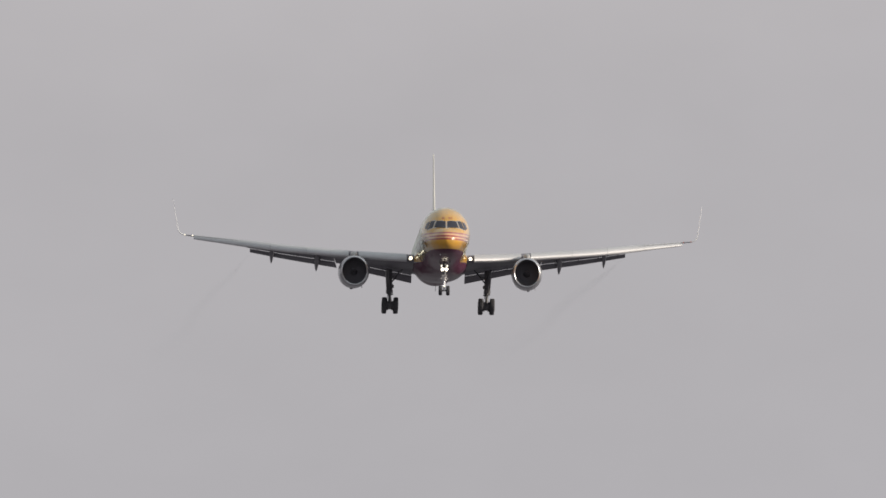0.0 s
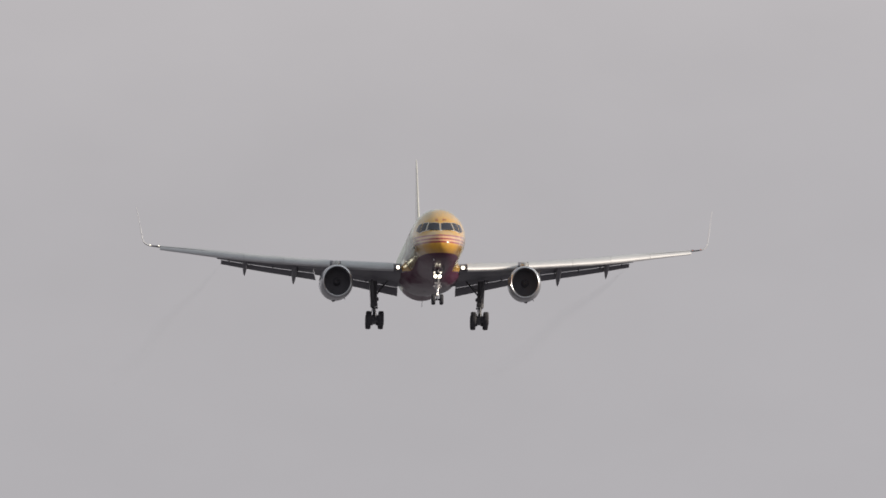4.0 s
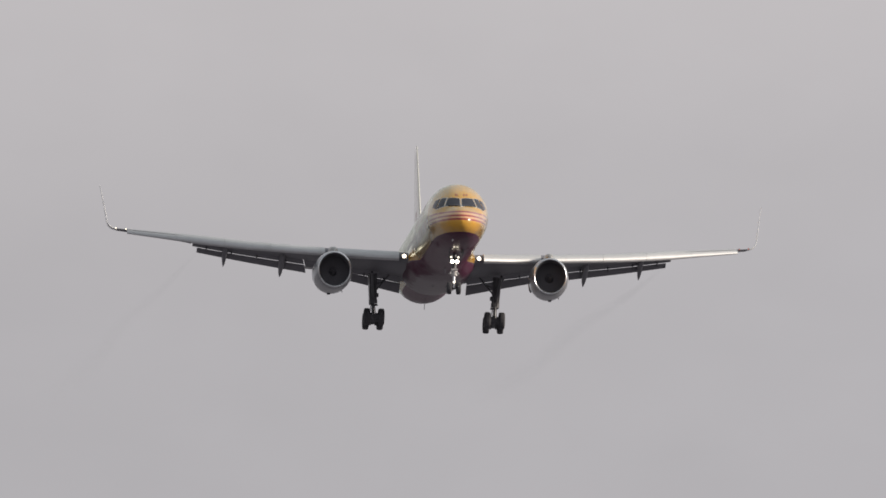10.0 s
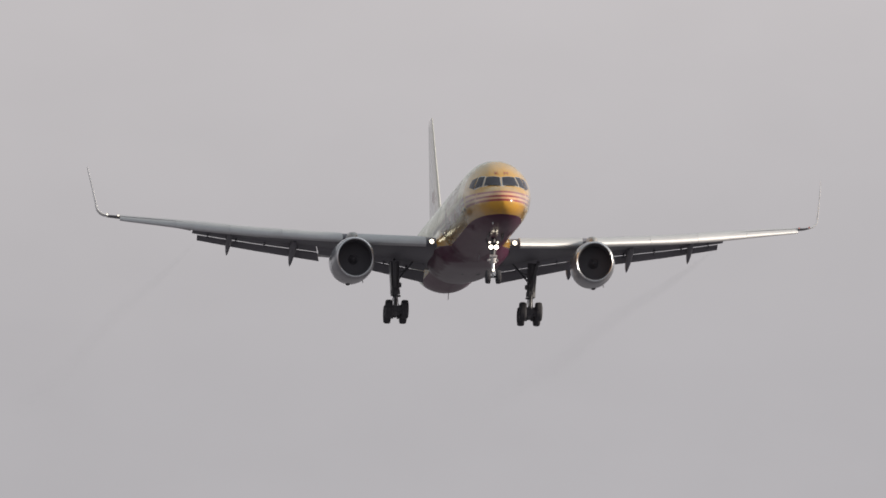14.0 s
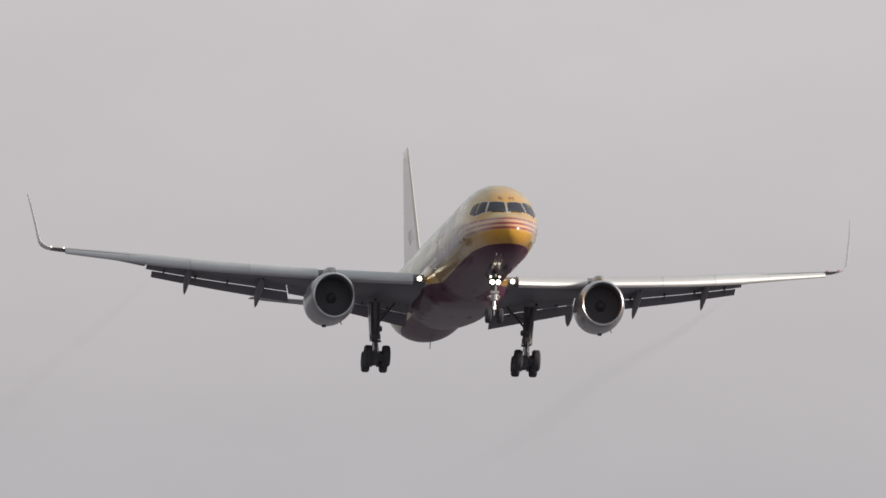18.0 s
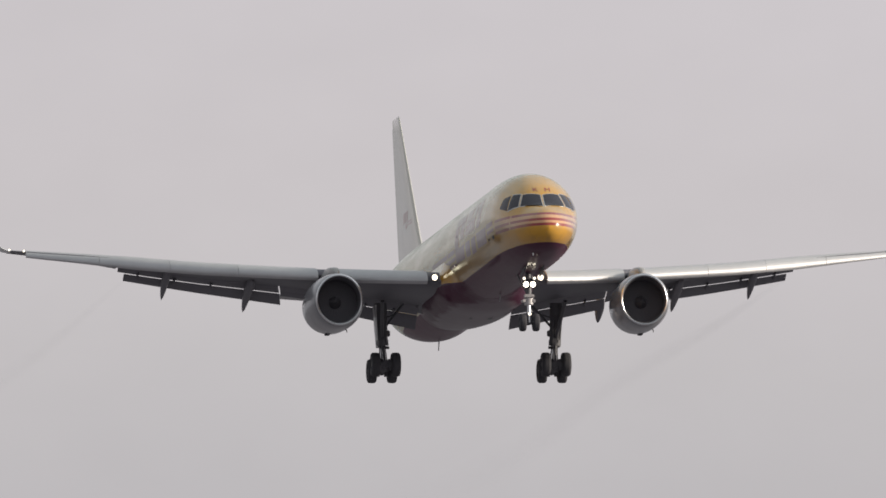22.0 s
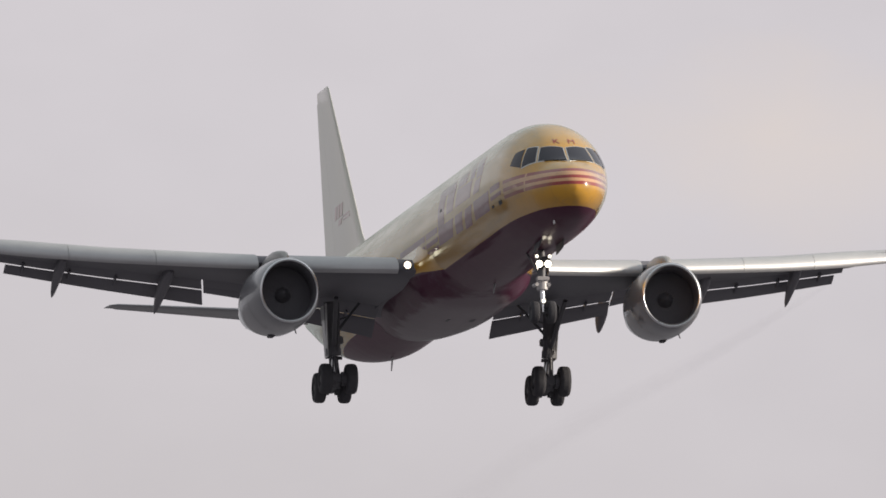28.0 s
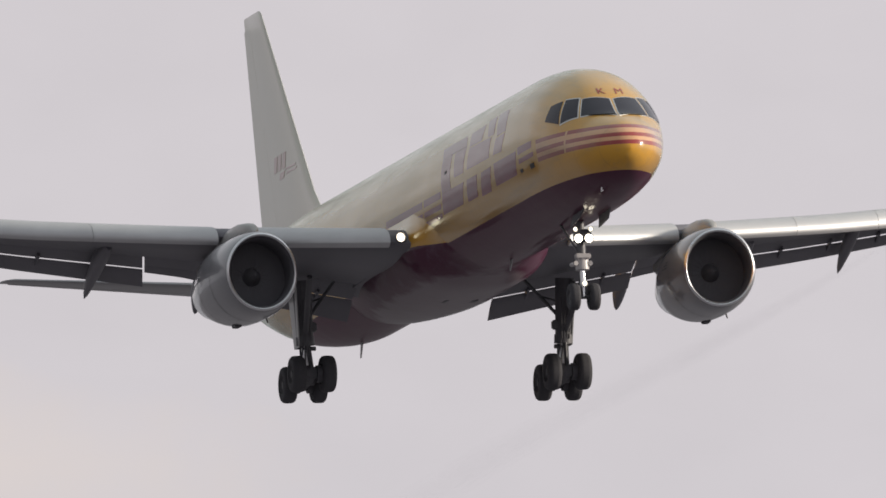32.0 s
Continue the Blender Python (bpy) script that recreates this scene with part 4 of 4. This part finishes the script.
def nose_gear():
    top, axle = Vector((0, Y(6.15), -1.9)), Vector((0, Y(6.0), -4.09))
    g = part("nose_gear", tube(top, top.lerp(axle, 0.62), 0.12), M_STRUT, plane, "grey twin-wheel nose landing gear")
    part("piston", tube(top.lerp(axle, 0.6), axle, 0.075), M_CHROME, g, "shiny oleo piston")
    part("steering_collar", tube(top.lerp(axle, 0.53), top.lerp(axle, 0.66), 0.19), M_BELLY, g, "light grey steering collar")
    for sx in (1, -1):
        part("steering_ram", tube(top.lerp(axle, 0.6) + Vector((sx * 0.2, 0.16, 0.04)), top.lerp(axle, 0.6) + Vector((sx * 0.24, -0.2, 0.04)), 0.065), M_BELLY, g)
    part("axle", tube(axle + Vector((0.3, 0, 0)), axle - Vector((0.3, 0, 0)), 0.06), M_STRUT, g)
    for sx in (1, -1):
        wheel(g, sx * 0.28, axle.y, axle.z, 0.37, 0.27)
    knee = top.lerp(axle, 0.8) + Vector((0, -0.34, 0.02))
    part("torque_link", tube(top.lerp(axle, 0.64) + Vector((0, -0.1, 0)), knee, 0.05, 0.035), M_STRUT, g)
    part("torque_link", tube(axle + Vector((0, -0.07, 0.05)), knee, 0.05, 0.035), M_STRUT, g)
    for sx in (1, -1):
        part("drag_brace", tube(top.lerp(axle, 0.42) + Vector((sx * 0.1, 0, 0)), (sx * 0.30, Y(7.2), -1.92), 0.035), M_STRUT, g)
        cs = [(sx * 0.36, Y(4.0), -1.86), (sx * 0.36, Y(5.3), -1.91), (sx * 0.40, Y(5.55), -2.24), (sx * 0.41, Y(4.5), -2.13)]
        part("nose_gear_door", slab(cs, 0.04), M_DARK, g, "dark gear door hanging open", smooth=False)
        lamp("landing_lamp", (sx * 0.145, Y(5.75), -2.51), (0, 1, -0.1), 0.115, M_LAMP, g, "bright round landing lamp")
        lamp("taxi_lamp", (sx * 0.215, Y(5.8), -2.25), (0, 1, -0.1), 0.06, M_LAMP_DIM, g, "small glowing taxi lamp")
    part("lamp_bracket", box((0, Y(5.9), -2.42), (0.50, 0.08, 0.36)), M_DARK, g, "dark bracket that carries the lamps")
    part("valve_block", box((0, Y(5.95), -2.98), (0.42, 0.24, 0.14)), M_BELLY, g, "light grey valve block")
    lamp("low_lamp", (0, Y(5.83), -3.74), (0, 1, -0.1), 0.07, M_LAMP_DIM, g, "small glowing lamp low on the strut")
    return g


nose_gear()

for side in (1, -1):
    lamp("wing_landing_lamp", (side * 2.25, Y(17.78), -0.89), (0, 1, -0.05), 0.125, M_LAMP_WING, wings[side], "bright landing lamp in the wing root", hood=0.12)
    lamp("turnoff_lamp", (side * 1.80, Y(15.0), -0.73), (side * 0.3, 1, -0.05), 0.016, M_LAMP_DIM, plane, "small glowing lamp on the fuselage side")


# ---- cockpit windows ----
def cockpit():
    for side in (1, -1):
        def c(x, z):
            return (side * x, station_of(x, z), z)
        def s(st, z):
            w, top, bot = curve_at(FUSE, st)
            zc, h = (top + bot) / 2, (top - bot) / 2
            return (side * w * math.sqrt(max(0.0, 1 - ((z - zc) / h) ** 2)), st, z)
        panes = ((c(0.06, 0.82), c(0.73, 0.85), c(0.92, 0.315), c(0.05, 0.28)),
                 (c(0.80, 0.88), c(1.08, 0.88), s(2.30, 0.19), c(1.0, 0.31)),
                 (s(2.78, 0.86), s(3.16, 0.78), s(3.15, 0.36), s(2.39, 0.20)))
        for k, q in enumerate(panes):
            mid = [sum(p[j] for p in q) / 4 for j in range(3)]
            big = [tuple(m + (p[j] - m) * 1.0 + (p[j] - m) * (0.09, 0.12, 0.02)[k] for j, m in enumerate(mid)) for p in q]
            fr = patch("cockpit_window", big, M_FRAME if k < 2 else M_GASKET, plane, 0.008, label="dark cockpit window in a pale metal frame" if k < 2 else "dark cockpit side window")
            patch("pane", q, M_GLASS, fr, 0.016, label="dark reflecting glass")
        wip = snap(side * 0.1, station_of(0.1, 0.275), 0.275, 0.04), snap(side * 0.74, station_of(0.74, 0.31), 0.31, 0.04)
        part("wiper", tube(*wip, 0.018, n=8), M_BLACK, plane)


cockpit()


# ---- painted marks ----
def mark(name, st0, st1, z0, z1, slant, side, material=None):
    """A slanted painted panel on the side of the fuselage."""
    def s(st, z):
        return (side * 1.5, st, z)
    return patch(name, (s(st0 + slant, z0), s(st1 + slant, z0), s(st1, z1), s(st0, z1)), material or M_LOGO, plane, 0.003, nu=10, nv=8)


# slanted blocks of the emblem: four corners (station, height) each
BLOCKS = (((14.72, 1.05), (11.92, 1.05), (11.56, 0.69), (14.35, 0.70)), ((12.86, 0.68), (11.55, 0.68), (11.66, 0.09), (12.74, 0.10)), ((14.36, 0.70), (13.24, 0.69), (13.22, -0.10), (14.24, -0.10)),
          ((14.25, -0.105), (11.72, -0.10), (12.34, -0.58), (14.66, -0.58)), ((11.42, 1.05), (9.80, 1.10), (9.68, 0.62), (11.12, 0.62)), ((11.10, 0.60), (8.50, 0.57), (8.64, 0.10), (11.24, 0.11)),
          ((9.54, 1.18), (8.60, 1.20), (8.24, 0.60), (8.92, 0.60)), ((7.86, 0.46), (6.84, 0.48), (7.14, 0.09), (8.14, 0.10)), ((8.38, 1.21), (7.20, 1.22), (6.80, 0.52), (7.78, 0.50)),
          ((11.34, -0.10), (10.14, -0.10), (10.62, -0.60), (11.76, -0.60)), ((9.64, -0.12), (8.50, -0.10), (9.10, -0.65), (10.20, -0.65)), ((8.14, -0.08), (5.56, -0.08), (6.02, -0.61), (8.42, -0.60)))
for side in (1, -1):
    for quad in BLOCKS:
        patch("emblem_block", [(side * 1.5, st, z) for st, z in quad], M_LOGO, plane, 0.003, nu=10, nv=8)
    for z1, z0, nose_end, tail_end in ((-0.03, -0.19, 4.02, 5.36), (-0.29, -0.40, 3.98, 5.44)):
        mark("stripe", nose_end, tail_end, z0, z1, 0.05, side)
    for z1, z0, st in ((-0.03, -0.18, 14.42), (-0.29, -0.41, 14.6), (-0.51, -0.63, 14.76)):
        mark("stripe", st, st + 1.98, z0, z1, 0.1, side)
        mark("stripe", st + 2.2, st + 6.5, z0, z1, 0.1, side)
    for st, z, r in ((4.34, -0.60, 0.065), (5.42, -0.58, 0.045), (13.75, 0.32, 0.035)):
        patch("port", ((side * 1.5, st - 3 * r, z - r), (side * 1.5, st + 3 * r, z - r), (side * 1.5, st + 3 * r, z + r), (side * 1.5, st - 3 * r, z + r)), M_BLACK, plane, 0.009, 2, 2)
    # tail mark
    for s0, s1, z0, z1 in ((40.1, 40.5, 3.98, 4.42), (40.65, 41.05, 3.98, 4.42), (41.2, 41.6, 3.98, 4.42), (40.3, 40.9, 3.72, 3.90), (38.95, 40.1, 3.90, 3.96), (38.85, 40.0, 3.78, 3.84)):
        def on_fin(st, z):
            u = (z - 1.5) / 7.31
            le, te = 35.75 + 7.12 * u, 43.3 + 1.6 * u
            q = (st - le) / (te - le)
            return (side * ((0.30 - 0.2 * u) * (2.6 * math.sqrt(q) - 2.6 * q) * 0.78 + 0.004), Y(st), z)
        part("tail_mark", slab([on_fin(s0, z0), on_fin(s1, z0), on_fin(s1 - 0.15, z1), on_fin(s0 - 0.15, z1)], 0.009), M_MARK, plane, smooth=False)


def antenna(st, z, tall, up, label="thin blade antenna"):
    d = tall if up else -tall
    part("antenna", slab([(0, Y(st), z), (0, Y(st + 0.26), z), (0, Y(st + 0.40), z + d), (0, Y(st + 0.32), z + d)], 0.028), M_TAIL, plane, label, smooth=False)


antenna(14.0, -1.98, 0.30, False)
antenna(32.0, -1.95, 0.45, False)
antenna(18.5, 2.17, 0.22, True)
for x, st, z, wide in ((0.277, 20.96, -2.265, 0.10), (-0.525, 21.12, -2.245, 0.26)):
    part("vent", box((x, Y(st), z), (wide, 0.5, 0.05)), M_DARK, plane)


# small shiny metal stub added for a glint under the nose
x, y, z = snap(0.42, 1.74, -1.63)
stub = part("air_probe", tube((x, y, z + 0.01), (x + 0.01, y + 0.01, z - 0.10), 0.025, 0.02, n=8), M_CHROME, plane, "small shiny metal stub under the nose")
part("probe_tip", tube((x + 0.01, y - 0.03, z - 0.10), (x + 0.01, y + 0.16, z - 0.10), 0.022, 0.014, n=8), M_CHROME, stub)


def letters():
    for ch, x0 in (("K", 0.20), ("M", -0.31)):
        cu = bpy.data.curves.new("letter", "FONT")
        cu.body, cu.size, cu.align_x, cu.align_y = ch, 0.34, "CENTER", "CENTER"
        tmp = new("letter", cu)
        me = bpy.data.meshes.new_from_object(tmp.evaluated_get(bpy.context.evaluated_depsgraph_get()))
        bpy.data.objects.remove(tmp)
        bm = bmesh.new()
        bm.from_mesh(me)
        bmesh.ops.subdivide_edges(bm, edges=bm.edges, cuts=2)
        for v in bm.verts:
            x, z = x0 - 1.05 * v.co.x, 1.08 + 0.80 * v.co.y
            v.co = snap(x, station_of(x, z), z, 0.008)
        part("nose_letter", bm, M_LETTER, plane, "dark red letter " + ch, smooth=False)


letters()


# ---- vapour behind the flap tip ----
def vapour(name, opacity):
    m = bpy.data.materials.new(name)
    m.use_nodes = True
    t = m.node_tree
    t.nodes.clear()
    tr, df = t.nodes.new("ShaderNodeBsdfTransparent"), t.nodes.new("ShaderNodeBsdfDiffuse")
    df.inputs["Color"].default_value = (0.30, 0.29, 0.30, 1)
    tc = t.nodes.new("ShaderNodeTexCoord")
    nz = node(t, "ShaderNodeTexNoise", Scale=0.25, Detail=4.0)
    t.links.new(tc.outputs["Object"], nz.inputs["Vector"])
    mx, out = t.nodes.new("ShaderNodeMixShader"), t.nodes.new("ShaderNodeOutputMaterial")
    sp = t.nodes.new("ShaderNodeSeparateXYZ")
    t.links.new(tc.outputs["Object"], sp.inputs[0])
    thin = maths(t, "SUBTRACT", 1.0, maths(t, "DIVIDE", sp.outputs["Y"], 260.0), clamp=True)
    thin = maths(t, "MULTIPLY", thin, maths(t, "ADD", 0.25, maths(t, "DIVIDE", sp.outputs["Y"], 40.0), clamp=True))
    t.links.new(maths(t, "MULTIPLY", maths(t, "MULTIPLY", nz.outputs["Fac"], 2.4 * opacity), thin), mx.inputs[0])
    t.links.new(tr.outputs[0], mx.inputs[1])
    t.links.new(df.outputs[0], mx.inputs[2])
    t.links.new(mx.outputs[0], out.inputs[0])
    return m


def vapour_trail(opacity, sink, name):
    """A thin stream of vapour laid straight out behind its start, widening and thinning away."""
    ob = tagged(new("vapour_trail"), label="faint grey vapour trail streaming behind the flap tip", category="vapour trail", group="trails behind the airliner")
    mat = vapour(name, opacity)
    cuts = [0, 1.5, 4, 8, 13, 20, 28, 38, 50, 64, 80, 98, 118, 140, 165, 195, 230]
    for a, b in zip(cuts[:-1:4], cuts[4::4]):
        for share in (1.0, 0.72, 0.42):
            rows = []
            for d in cuts:
                if a <= d <= b:
                    r = (0.10 + 0.0044 * d - 0.000004 * d * d) * share
                    cx, cz = 0.2 * math.sin(d * 0.045) * d / 120, sink * d - 0.10 * math.sin(d * 0.05 + 0.5) * d / 100
                    rows.append([(cx + r * math.cos(q), d, cz + r * math.sin(q)) for q in (2 * math.pi * j / 12 for j in range(12))])
            p = part("puff", loft(rows, cap=False), mat, ob)
            p.visible_shadow = False
    return ob


TRAILS = ((vapour_trail(0.0078, 0.027, "vapour"), Vector((-14.1, Y(27.3), 0.05))), (vapour_trail(0.0045, 0.023, "thin_vapour"), Vector((14.1, Y(27.3), 0.05))))


def motions():
    walk(plane, [(t, pose(*p)) for t, *p in PLANE_ROWS])
    for trail, start in TRAILS:
        walk(trail, [(t, pose(*(pose(*p) @ start))) for t, *p in PLANE_ROWS])


motions()
